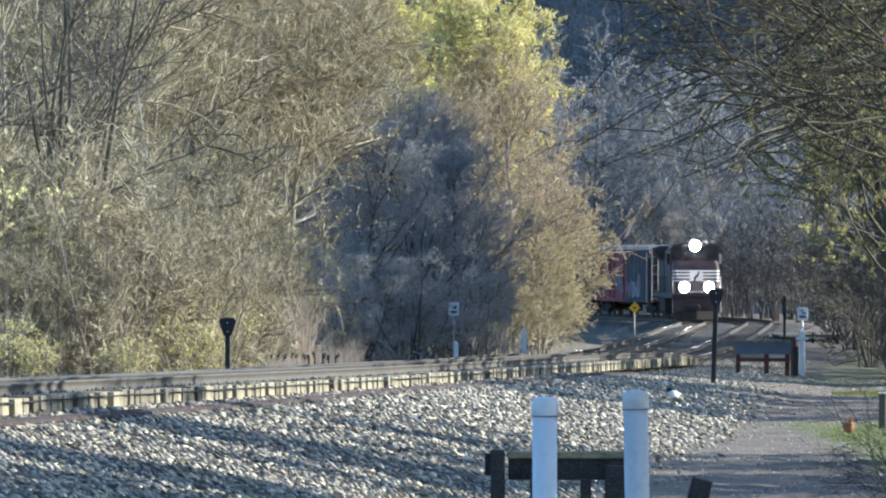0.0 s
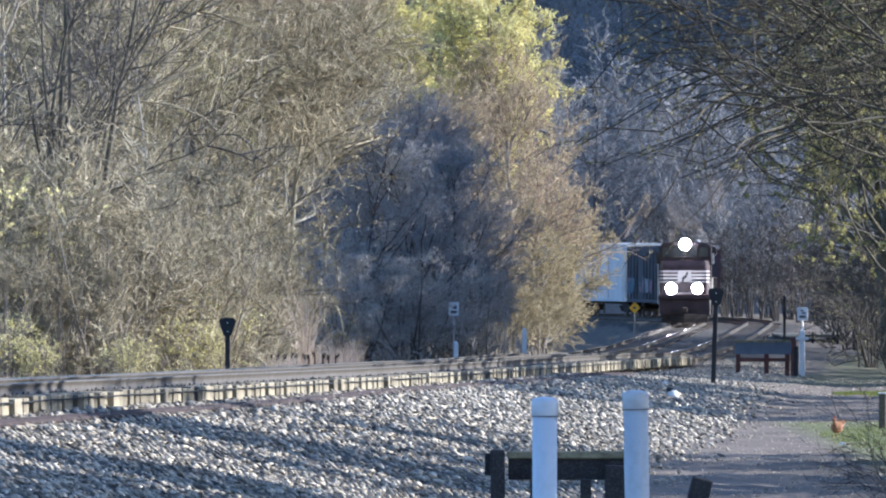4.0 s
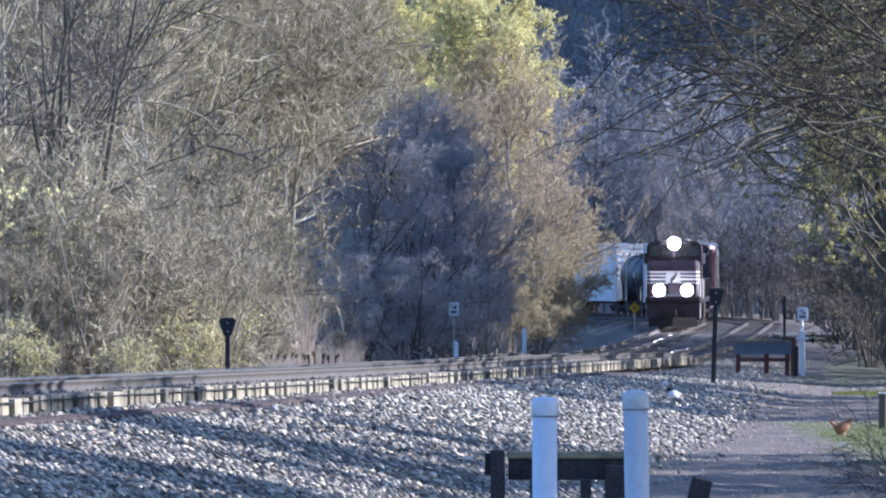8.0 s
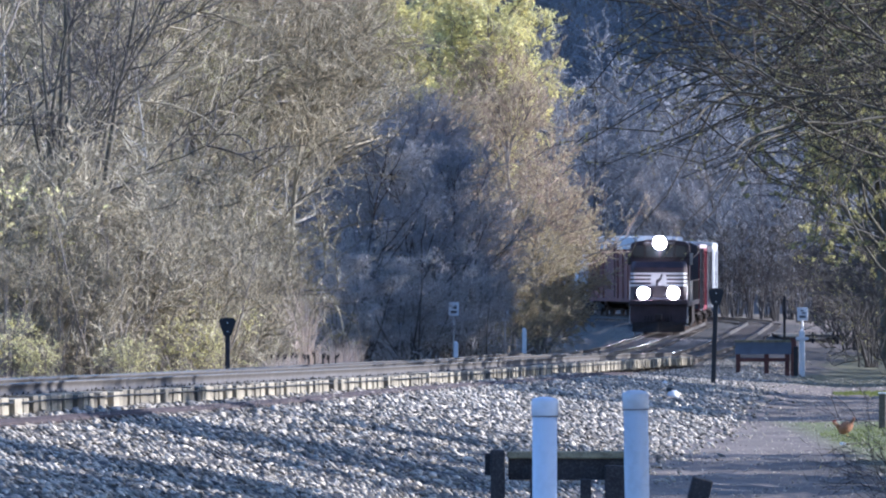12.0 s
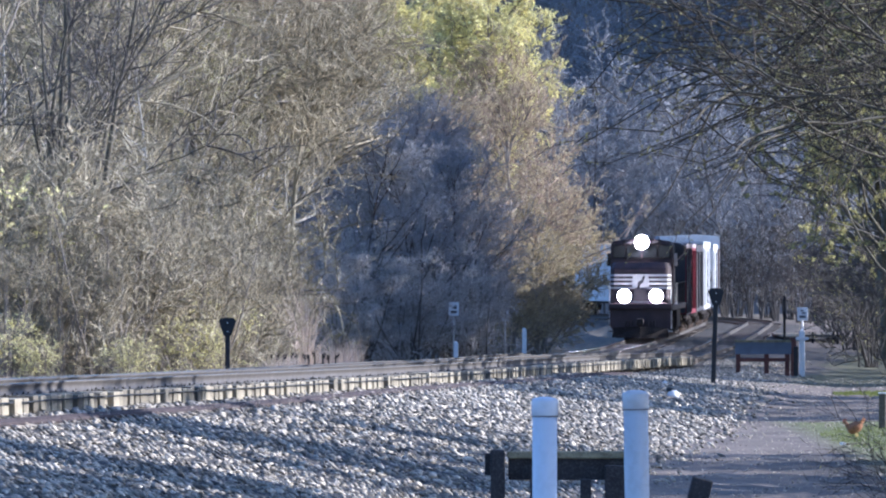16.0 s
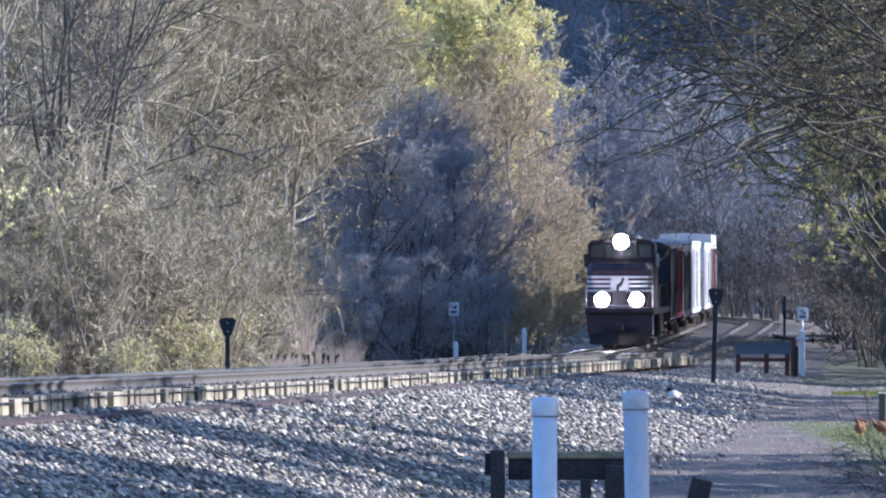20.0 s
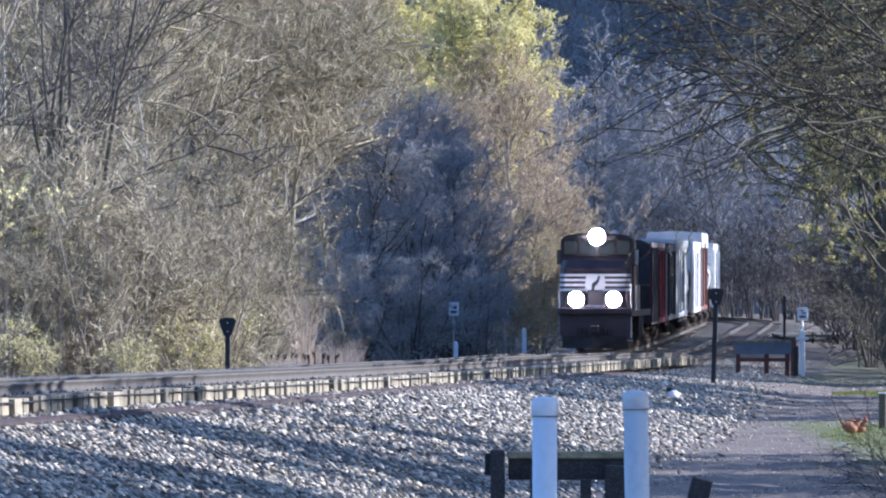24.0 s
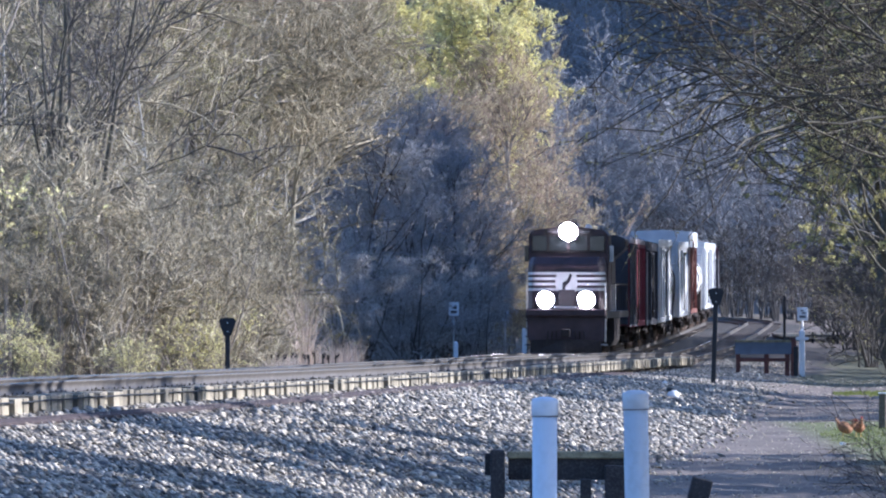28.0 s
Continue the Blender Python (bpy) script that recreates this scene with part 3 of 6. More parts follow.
def build_woods():
    rng = np.random.default_rng(21)
    # left bank: tall bare trees and a thicket along the line
    a = make_tree("bare_tree", "tall bare grey-tan tree with dense fine twigs on the bank", "tree", "bank trees", "bark", "twig", "leaf_tan",
                  seed=1, height=17, trunk_r=0.2, spread=5.2, limbs=24, branches=200, twigs=1500, twiglets=4600, leaves=5000, leaf_size=0.04, start=0.12, twig_r=0.0135)
    b = make_tree("bare_tree", "leaning bare tree with pale bark and tangled twigs", "tree", "bank trees", "bark", "twig", "leaf_olive",
                  seed=2, height=15, trunk_r=0.16, spread=4.4, limbs=24, branches=190, twigs=1400, twiglets=4200, leaves=5000, leaf_size=0.04, start=0.1, lean=0.12, twig_r=0.0135)
    stand(a, [(at_px(60, 232), 232, 1.0), (at_px(330, 240), 240, 1.0), (at_px(375, 250), 250, 0.85), (at_px(-60, 215), 215, 1.05), (at_px(200, 244), 244, 1.1),
              (at_px(330, 256), 256, 1.1), (at_px(90, 256), 256, 1.2), (at_px(290, 262), 262, 1.2)], rng)
    stand(b, [(at_px(140, 222), 222), (at_px(260, 230), 230), (at_px(350, 240), 240, 0.9), (at_px(385, 248), 248, 0.8), (at_px(0, 244), 244), (at_px(350, 250), 250),
              (at_px(180, 256), 256), (at_px(-90, 246), 246), (at_px(360, 260), 260, 0.95)], rng)
    s = make_tree("thicket_shrub", "tangled bare tan shrub beside the line", "shrub", "bank thicket", "bark", "twig", "leaf_tan",
                  seed=3, height=5.5, trunk_r=0.05, spread=2.6, limbs=22, branches=150, twigs=900, twiglets=2600, start=0.08, stems=6, leaves=1800, leaf_size=0.034, twig_r=0.011)
    stand(s, [(at_px(px, d), d, sc) for px, d, sc in ((20, 200, 1.3), (75, 202, 1.35), (130, 201, 1.3), (20, 196, 1.0), (100, 200, 0.9), (170, 195, 1.1), (245, 201, 1.0), (320, 199, 0.95), (390, 206, 0.9), (425, 212, 0.8),
              (60, 214, 1.2), (210, 216, 1.2), (300, 220, 1.2), (405, 226, 0.95), (-40, 205, 1.1), (140, 240, 1.3), (360, 236, 1.3), (400, 246, 0.9))], rng)
    dk = make_tree("dark_limbed_tree", "many-stemmed tree with olive-brown limbs above the thicket", "tree", "", "bark_olive", "twig_brush", "leaf_tan",
                   seed=31, height=15, trunk_r=0.14, spread=5.0, limbs=26, branches=150, twigs=700, twiglets=1500, leaves=1200, leaf_size=0.03, start=0.36, stems=8, fan=0.55, lift=0.1,
                   twig_r=0.011, limb_r=0.32, bends=8, wave=0.12, toward=(0.55, 0, 0.35))
    stand(dk, [(at_px(85, 206), 206, 1.0)], rng)
    dk.matrix_basis = pose(at_px(85, 206), 206, float(ground_z(at_px(85, 206), 206)) - 0.2)
    pl = make_tree("pale_limbed_tree", "bare tree with crooked whitish limbs in the bank wood", "tree", "pale-limbed trees", "birch", "twig", "leaf_tan",
                   seed=71, height=13.5, trunk_r=0.085, spread=3.4, limbs=13, branches=90, twigs=600, twiglets=1500, leaves=1500, leaf_size=0.035, start=0.4, lift=0.1, twig_r=0.012,
                   limb_r=0.55, bends=7, wave=0.3)
    stand(pl, [(at_px(440, 247), 247, 1.05), (at_px(500, 252), 252, 0.95), (at_px(370, 241), 241, 1.0), (at_px(225, 229), 229, 1.0), (at_px(300, 246), 246, 1.1), (at_px(20, 226), 226, 0.95)], rng)
    sc = make_tree("sapling_clump", "clump of upright pale bare saplings beside the far track", "shrub", "bank saplings", "bark", "twig", "leaf_tan",
                   seed=73, height=5.2, trunk_r=0.03, spread=0.9, limbs=30, branches=130, twigs=700, twiglets=1600, leaves=1300, leaf_size=0.03, start=0.15, stems=12, fan=0.32, lift=0.28, twig_r=0.0095)
    stand(sc, [(at_px(px, d), d, f) for px, d, f in ((10, 192, 0.9), (55, 197, 1.0), (105, 193, 0.85), (150, 199, 1.1), (205, 194, 0.95), (255, 198, 1.05), (318, 212, 1.0), (372, 206, 1.0),
               (430, 211, 0.95), (470, 216, 1.0), (500, 222, 1.0), (125, 208, 1.2), (280, 211, 1.2), (230, 206, 1.1), (400, 219, 1.2))], rng)
    gs = make_tree("leafing_shrub", "low shrub just coming into yellow-green leaf", "shrub", "bank thicket", "bark", "twig", "leaf_yellow",
                   seed=33, height=2.6, trunk_r=0.03, spread=1.4, limbs=14, branches=70, twigs=300, twiglets=700, start=0.05, stems=5, leaves=2200, leaf_size=0.034, twig_r=0.009)
    stand(gs, [(at_px(px, d), d, f) for px, d, f in ((300, 203, 1.5), (340, 204, 1.25), (325, 196, 1.0), (240, 188, 0.8), (20, 188, 0.9), (70, 188, 0.7), (440, 216, 1.3), (15, 198, 2.4))], rng)
    oh = make_tree("bare_tree", "bare tree whose pale crown hangs out over the line", "tree", "bank trees", "twig", "twig", "leaf_tan",
                   seed=35, height=16, trunk_r=0.12, spread=4.8, limbs=24, branches=240, twigs=2200, twiglets=6500, leaves=6000, leaf_size=0.036, start=0.4, toward=(0.5, -0.15, 0.2), twig_r=0.012, limb_r=0.3, wave=0.26)
    stand(oh, [(at_px(510, 244), 244, 1.0)], rng)
    oh.matrix_basis = pose(at_px(510, 244), 244, float(ground_z(at_px(510, 244), 244)) - 0.2)
    copy_thing(oh, pose(at_px(450, 252), 252, float(ground_z(at_px(450, 252), 252)) - 0.2, 0, 0, 14))
    bi = make_tree("birch_tree", "slim birch with a white trunk among the bank trees", "tree", "bank birches", "birch", "twig", "leaf_tan",
                   seed=37, height=12, trunk_r=0.06, spread=2.6, limbs=16, branches=70, twigs=420, twiglets=1000, leaves=600, leaf_size=0.04, start=0.35, lift=0.2, twig_r=0.012, limb_r=0.35)
    stand(bi, [(at_px(325, 222), 222, 1.0), (at_px(425, 240), 240, 1.0), (at_px(150, 226), 226, 0.9)], rng)
    # the round-headed tree with its reddish bush, and the bush at the bend
    c = make_tree("budding_tree", "round-headed tree with reddish-brown spring buds beside the bend", "tree", "bend trees", "bark", "twig_red", "leaf_bud",
                  seed=4, height=14.0, trunk_r=0.22, spread=5.6, limbs=30, branches=240, twigs=1300, twiglets=3600, leaves=38000, leaf_size=0.042, start=0.05, twig_r=0.015)
    stand(c, [(at_px(932, 412), 412, 1.03), (at_px(880, 420), 420, 1.16), (at_px(832, 404), 404, 0.95), (at_px(758, 394), 394, 0.88)], rng)
    # the budding tree's shape again, greyed to paint in the hollow's shade
    q = make_tree("grey_tree", "round-headed tree of very fine bare twigs inside the bend, greyed for shade", "tree", "hollow trees", "twig_dark", "twig_haze", "leaf_haze",
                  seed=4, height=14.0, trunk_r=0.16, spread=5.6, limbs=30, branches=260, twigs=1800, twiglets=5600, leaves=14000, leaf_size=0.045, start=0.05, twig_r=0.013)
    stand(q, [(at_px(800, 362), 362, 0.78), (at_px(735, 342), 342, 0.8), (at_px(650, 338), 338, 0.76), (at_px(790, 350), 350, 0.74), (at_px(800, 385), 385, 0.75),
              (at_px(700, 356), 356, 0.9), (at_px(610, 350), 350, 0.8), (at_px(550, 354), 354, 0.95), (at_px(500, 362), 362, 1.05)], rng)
    y = make_tree("leafing_tree", "tall tree with fresh yellow-green leaves", "tree", "", "bark", "twig", "leaf_yellow",
                  seed=5, height=22, trunk_r=0.3, spread=5.2, limbs=30, branches=240, twigs=1900, twiglets=6000, leaves=62000, leaf_size=0.07, start=0.36, twig_r=0.015)
    stand(y, [(at_px(868, 425), 425, 0.96), (at_px(800, 440), 440, 1.0), (at_px(700, 430), 430, 0.95)], rng)
    h = make_tree("bend_bush", "tan twiggy bush with yellowish buds at the bend", "shrub", "bend bushes", "bark", "twig", "leaf_tan",
                  seed=6, height=7.0, trunk_r=0.07, spread=2.6, limbs=26, branches=180, twigs=1000, twiglets=3200, leaves=17000, leaf_size=0.04, start=0.05, stems=6, twig_r=0.012)
    stand(h, [(at_px(px, d), d, sc) for px, d, sc in ((945, 403, 1.0), (910, 409, 1.2), (958, 414, 1.0), (880, 400, 0.95), (925, 424, 1.3), (950, 411, 0.95), (945, 428, 1.15), (900, 396, 0.75))], rng)
    # the bend bush's shape again, paled to lift the hollow's shade by colour
    v = make_tree("hollow_bush", "bush of very fine bare twigs inside the bend, paled for haze", "shrub", "hollow bushes", "twig_brush", "twig_lifted", "bud_lifted",
                  seed=6, height=7.0, trunk_r=0.06, spread=2.6, limbs=26, branches=180, twigs=1200, twiglets=3600, leaves=7000, leaf_size=0.045, start=0.04, stems=6, twig_r=0.012)
    stand(v, [(at_px(px, d), d, sc) for px, d, sc in ((820, 342, 0.72), (760, 336, 0.72), (700, 332, 0.75), (640, 330, 0.75), (590, 328, 0.75), (545, 332, 0.8), (510, 340, 0.9), (815, 356, 0.75), (605, 348, 1.1), (790, 348, 0.8), (670, 345, 0.9), (850, 338, 0.7), (730, 330, 0.8), (660, 338, 0.95), (780, 338, 0.9))], rng)
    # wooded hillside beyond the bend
    # the grey of these trees carries the hillside's shade and haze
    f = make_tree("hill_tree", "slender bare tree on the far hillside, coloured for shade and haze", "tree", "hillside trees", "twig_brush", "twig_haze", "leaf_haze",
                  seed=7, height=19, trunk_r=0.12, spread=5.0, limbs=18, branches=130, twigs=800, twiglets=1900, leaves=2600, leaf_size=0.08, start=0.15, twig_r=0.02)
    g = make_tree("hill_tree", "slender bare tree on the far hillside, coloured for shade and haze", "tree", "hillside trees", "twig_brush", "twig_haze", "leaf_haze",
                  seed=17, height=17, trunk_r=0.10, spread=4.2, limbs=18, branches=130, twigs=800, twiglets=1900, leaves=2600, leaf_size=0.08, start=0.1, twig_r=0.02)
    spots = []
    for row, d in enumerate(np.arange(520, 800, 34)):
        for px in np.arange(560, 1680, 86):
            x = at_px(px + rng.uniform(-28, 28), d)
            if row < 3 and px < 900:
                continue
            spots.append((x, d + rng.uniform(-7, 7)))
    spots += [(at_px(px, d), d) for px, d in ((1300, 505), (1345, 498), (1390, 508), (1440, 490), (1490, 500), (1540, 485), (1590, 495), (1260, 515))]
    rng.shuffle(spots)
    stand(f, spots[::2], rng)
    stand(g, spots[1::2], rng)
    # a tree whose trunk stands outside the view reaches over the path with dark limbs
    r = make_tree("path_tree", "spreading tree with dark bare limbs over the path", "tree", "path trees", "bark_olive", "twig_limb", "leaf_moss",
                  seed=64, height=12, trunk_r=0.16, spread=5.4, limbs=15, branches=110, twigs=480, twiglets=1000, leaves=2600, leaf_size=0.026, start=0.46, lift=0.012, twig_r=0.007,
                  bends=9, wave=0.2, toward=(-1.0, 0.1, 0.03), limb_r=0.22)
    stand(r, [(9.3, 122, 1.0)], rng)
    r.matrix_basis = pose(9.3, 122, float(ground_z(9.3, 122)) - 0.2, 0, 0, 16)
    copy_thing(r, pose(9.6, 118, float(ground_z(9.6, 118)) - 0.1, 0, 0, 5))
    lean = copy_thing(r, pose(11.7, 125, float(ground_z(11.7, 125)) - 0.2, 0, -8, 4))
    lean.matrix_basis = lean.matrix_basis @ Matrix.Diagonal((1.32, 1.32, 1.32, 1))
    tagged(lean, "leaning tree whose dark bare limbs droop over the path")
    bt = make_tree("budding_path_tree", "tree with brown-olive spring buds reaching over the path", "tree", "", "bark_olive", "twig_limb", "leaf_moss",
                   seed=66, height=16, trunk_r=0.2, spread=6.6, limbs=20, branches=170, twigs=1100, twiglets=3000, leaves=9000, leaf_size=0.03, start=0.4, lift=0.03, twig_r=0.0085,
                   bends=8, wave=0.22, toward=(-0.8, 0.1, 0.12), limb_r=0.28)
    stand(bt, [(13.6, 170, 1.0)], rng)
    bt.matrix_basis = pose(13.6, 170, float(ground_z(13.6, 170)) - 0.2)
    m = make_tree("edge_tree", "tree with sparse yellow-green buds at the edge of the wood", "tree", "edge trees", "bark_olive", "twig_brush", "leaf_olive",
                  seed=12, height=19, trunk_r=0.2, spread=5.0, limbs=24, branches=130, twigs=600, twiglets=1500, leaves=15000, leaf_size=0.075, start=0.16, lift=0.06, twig_r=0.016)
    stand(m, [(16.5, 264), (19.5, 272), (17.2, 281), (21.5, 286), (17.8, 296), (22.5, 303), (18.5, 311), (19.4, 322), (24, 318), (20.0, 334), (21.5, 345), (25.5, 338), (15.6, 248, 0.8), (17.5, 236, 0.9), (17.0, 222, 0.9)], rng, 0.9, 1.08)
    k = make_tree("path_bush", "dark twiggy bush beside the gravel path", "shrub", "path bushes", "twig_brush", "twig_brush", "leaf_olive",
                  seed=9, height=4.5, trunk_r=0.05, spread=2.2, limbs=20, branches=90, twigs=460, twiglets=1100, leaves=300, leaf_size=0.045, start=0.05, stems=9, twig_r=0.012)
    # the last three are unseen, added only to shade the path
    stand(k, [(at_px(1545, 262), 262, 0.9), (at_px(1600, 240), 240, 1.0), (at_px(1545, 300), 300, 0.9), (at_px(1560, 320), 320, 1.3), (at_px(1510, 345), 345, 1.2),
              (at_px(1535, 400), 400, 1.0), (at_px(1550, 380), 380, 1.5), (at_px(1480, 420), 420, 1.2), (at_px(1540, 430), 430, 1.4), (11.2, 104, 1.0), (11.5, 108, 1.2), (11.6, 120, 0.8)], rng)
    tw = make_tree("near_sapling", "thin bare sapling twigs at the path's edge", "shrub", "", "twig_dark", "twig_dark", "leaf_olive",
                   seed=41, height=2.0, trunk_r=0.008, spread=1.3, limbs=14, branches=60, twigs=160, twiglets=240, start=0.15, stems=5, leaves=60, leaf_size=0.012, twig_r=0.002, lift=0.05, toward=(-0.9, 0, 0.5))
    stand(tw, [(5.1, 76, 1.0)], rng)
    for o in tw.children:
        tagged(o, kind="stuff")
    tw.matrix_basis = pose(5.1, 76, float(ground_z(5.1, 76)) - 0.1)
    un = make_tree("brush_clump", "brown clump of upright bare stems below the hillside", "shrub", "brush clumps", "twig_brush", "twig_brush", "leaf_haze",
                   seed=43, height=6.0, trunk_r=0.04, spread=1.6, limbs=26, branches=90, twigs=360, twiglets=800, start=0.2, stems=12, leaves=300, leaf_size=0.05, twig_r=0.014, lift=0.25, fan=0.5)
    stand(un, [(at_px(1240, 512), 512, 1.3), (at_px(1285, 500), 500, 1.2), (at_px(1330, 492), 492, 1.3), (at_px(1375, 486), 486, 1.2), (at_px(1420, 470), 470, 1.3), (at_px(1300, 525), 525, 1.7), (at_px(1215, 525), 525, 1.6), (at_px(1360, 515), 515, 1.7), (at_px(1455, 455), 455, 1.3), (at_px(1400, 505), 505, 1.5), (at_px(1450, 490), 490, 1.6), (at_px(1180, 530), 530, 1.6)], rng)
    # unseen trees added right of the view, spaced to cast shade and sun gaps
    w = make_tree("wood_tree", "unseen tree added beside the path to cast shade", "tree", "wood trees", "bark", "twig_grey", "leaf_olive",
                  seed=10, height=16, trunk_r=0.22, spread=5.0, limbs=20, branches=60, twigs=140, twiglets=260, leaves=6500, leaf_size=0.2, start=0.1, twig_r=0.04)
    stand(w, [(12, 104, 0.45), (12, 112, 0.36), (12.5, 120, 0.36), (11, 97, 0.45), (14.5, 161, 0.45), (14.8, 168, 0.45), (15, 178, 0.45), (18, 163, 0.6), (19, 178, 0.7), (11.5, 88, 0.4), (11.8, 93, 0.4), (12, 109, 0.36), (12.2, 116, 0.36), (12.4, 124, 0.3), (14.8, 164, 0.42), (15.1, 173, 0.42), (15.4, 182, 0.45), (15.6, 188, 0.42), (17.5, 211, 0.36), (17.8, 216, 0.36), (18.1, 221, 0.36), (18.4, 226, 0.36), (18.7, 231, 0.36), (19, 236, 0.36), (19.3, 241, 0.36), (19.6, 246, 0.36), (19.9, 251, 0.36), (24, 96, 0.9), (16.2, 213, 0.25), (16.6, 223, 0.25), (17.2, 233, 0.25), (17.8, 243, 0.25), (24.2, 352, 0.5), (26.5, 381, 0.55), (25.6, 371, 0.5), (26, 92, 1.15), (33, 372, 1.6), (36, 379, 1.7), (33, 385, 1.5), (15.2, 189, 0.45), (16.5, 214, 0.5), (17, 228, 0.5),
              (17, 243, 0.5), (17.5, 256, 0.5), (16.6, 211, 0.5), (15.5, 193, 0.45), (14.8, 184, 0.5),
              (14.0, 160, 0.4), (14.3, 168, 0.42), (13.2, 128, 0.42), (12.6, 115, 0.42),
              (25, 272, 0.9), (25.5, 282, 0.9), (25, 292, 0.9), (25.5, 302, 0.9), (25, 312, 0.9), (26, 322, 0.9), (26, 332, 0.9), (21.5, 283, 0.45), (22, 293, 0.45), (22, 303, 0.45), (22.5, 313, 0.45), (22.5, 323, 0.45), (23, 334, 0.45), (28, 80), (20, 214, 0.6), (21, 226, 0.6), (20.5, 240, 0.6), (21, 256), (23, 80), (22, 88), (21, 97, 0.8), (26, 88), (33, 100), (25, 112), (31, 124), (27, 190, 0.7), (33, 214, 0.8), (26, 218, 0.7), (30, 234, 0.75), (28, 70), (27, 45), (40, 115), (43, 232, 0.9), (11.5, 30, 0.8), (14, 40, 0.9), (17, 34), (16, 62), (19, 74), (15, 80, 0.9), (27, 244, 0.9), (29, 254, 0.9),
              (16, 173, 0.55), (16.2, 180, 0.55), (17, 192, 0.5), (18, 184, 0.6), (18.4, 191, 0.6), (9, 33, 0.7), (10, 36, 0.75), (9.5, 30, 0.7), (30.5, 346, 1.5), (33, 356, 1.7), (30, 359, 1.5), (32, 365, 1.6),
              (27, 268, 1.4), (30, 273, 1.6), (27, 279, 1.55), (33, 284, 1.7), (28, 292, 1.6), (32, 300, 1.65), (28, 309, 1.6), (34, 314, 1.7), (29, 321, 1.6), (33, 329, 1.7), (29, 338, 1.6), (34, 346, 1.7), (28, 349, 1.6), (31, 356, 1.7), (29, 362, 1.6), (34, 366, 1.7), (37, 338, 1.7), (37, 318, 1.7), (37, 300, 1.7), (36, 280, 1.7)], rng)


build_woods()


# ---- rolling stock: local -y is the front, z = 0 the rail top ----
def wheelset(parent, y):
    ws = new("wheelset"); ws.parent = parent; ws.matrix_basis = pose(0, y, 0.5)
    bm = bmesh.new(); tube(bm, (-0.78, 0, 0), (0.78, 0, 0), 0.09, 8)
    part("axle", bm, "wheel", ws)
    for s in (-1, 1):
        bm = bmesh.new()
        lathe(bm, [(0.10, -0.07), (0.5, -0.07), (0.53, -0.06), (0.53, -0.03), (0.5, -0.025), (0.49, 0.07), (0.42, 0.075), (0.40, 0.04), (0.18, 0.03), (0.16, 0.09), (0.05, 0.09)], 20,
              Matrix.Translation((s * 0.76, 0, 0)) @ pose(0, 0, 0, 0, 90 * s))
        for k in range(5):
            a = k * 1.2566
            box(bm, s * 0.82 - 0.015, s * 0.82 + 0.015, 0.28 * math.cos(a) - 0.05, 0.28 * math.cos(a) + 0.05, 0.28 * math.sin(a) - 0.05, 0.28 * math.sin(a) + 0.05)
        part("wheel", bm, "wheel", ws)
    return ws


def truck(parent, y, axles, spin):
    tk = new("truck_frame_set"); tk.parent = parent; tk.matrix_basis = pose(0, y, 0)
    half = (len(axles) - 1) and (max(axles) + 0.75)
    for s in (-1, 1):
        bm = bmesh.new()
        prism(bm, [(-half, 0.55), (-half, 0.72), (-half * 0.5, 0.80), (-0.5, 0.95), (0.5, 0.95), (half * 0.5, 0.80), (half, 0.72), (half, 0.55), (half * 0.6, 0.5), (0.45, 0.32), (-0.45, 0.32), (-half * 0.6, 0.5)],
              s * 0.98 - 0.09, s * 0.98 + 0.09, "x")
        part("side_frame", bm, "grime", tk)
        for a in axles:
            bm = bmesh.new(); box(bm, s * 1.08 - 0.06, s * 1.08 + 0.10, a - 0.17, a + 0.17, 0.34, 0.66, 0.03)
            part("axle_box", bm, "grime", tk)
        bm = bmesh.new()
        for k in (-0.22, 0, 0.22):
            tube(bm, (s * 0.98, k, 0.36), (s * 0.98, k, 0.9), 0.085, 8)
        part("spring_nest", bm, "grime", tk)
    bm = bmesh.new(); box(bm, -1.0, 1.0, -0.25, 0.25, 0.6, 1.0, 0.03)
    part("bolster", bm, "grime", tk)
    for a in axles:
        spin.append((wheelset(parent, y + a), parent))
    return tk


def coupler(parent, y, s):
    bm = bmesh.new()
    box(bm, -0.09, 0.09, min(y, y + s * 0.5), max(y, y + s * 0.5), 0.78, 0.98, 0.02)
    box(bm, -0.16, 0.18, y + s * 0.45 - 0.14, y + s * 0.45 + 0.14, 0.72, 1.04, 0.05)
    part("coupler", bm, "grime", parent)


SPIN = []


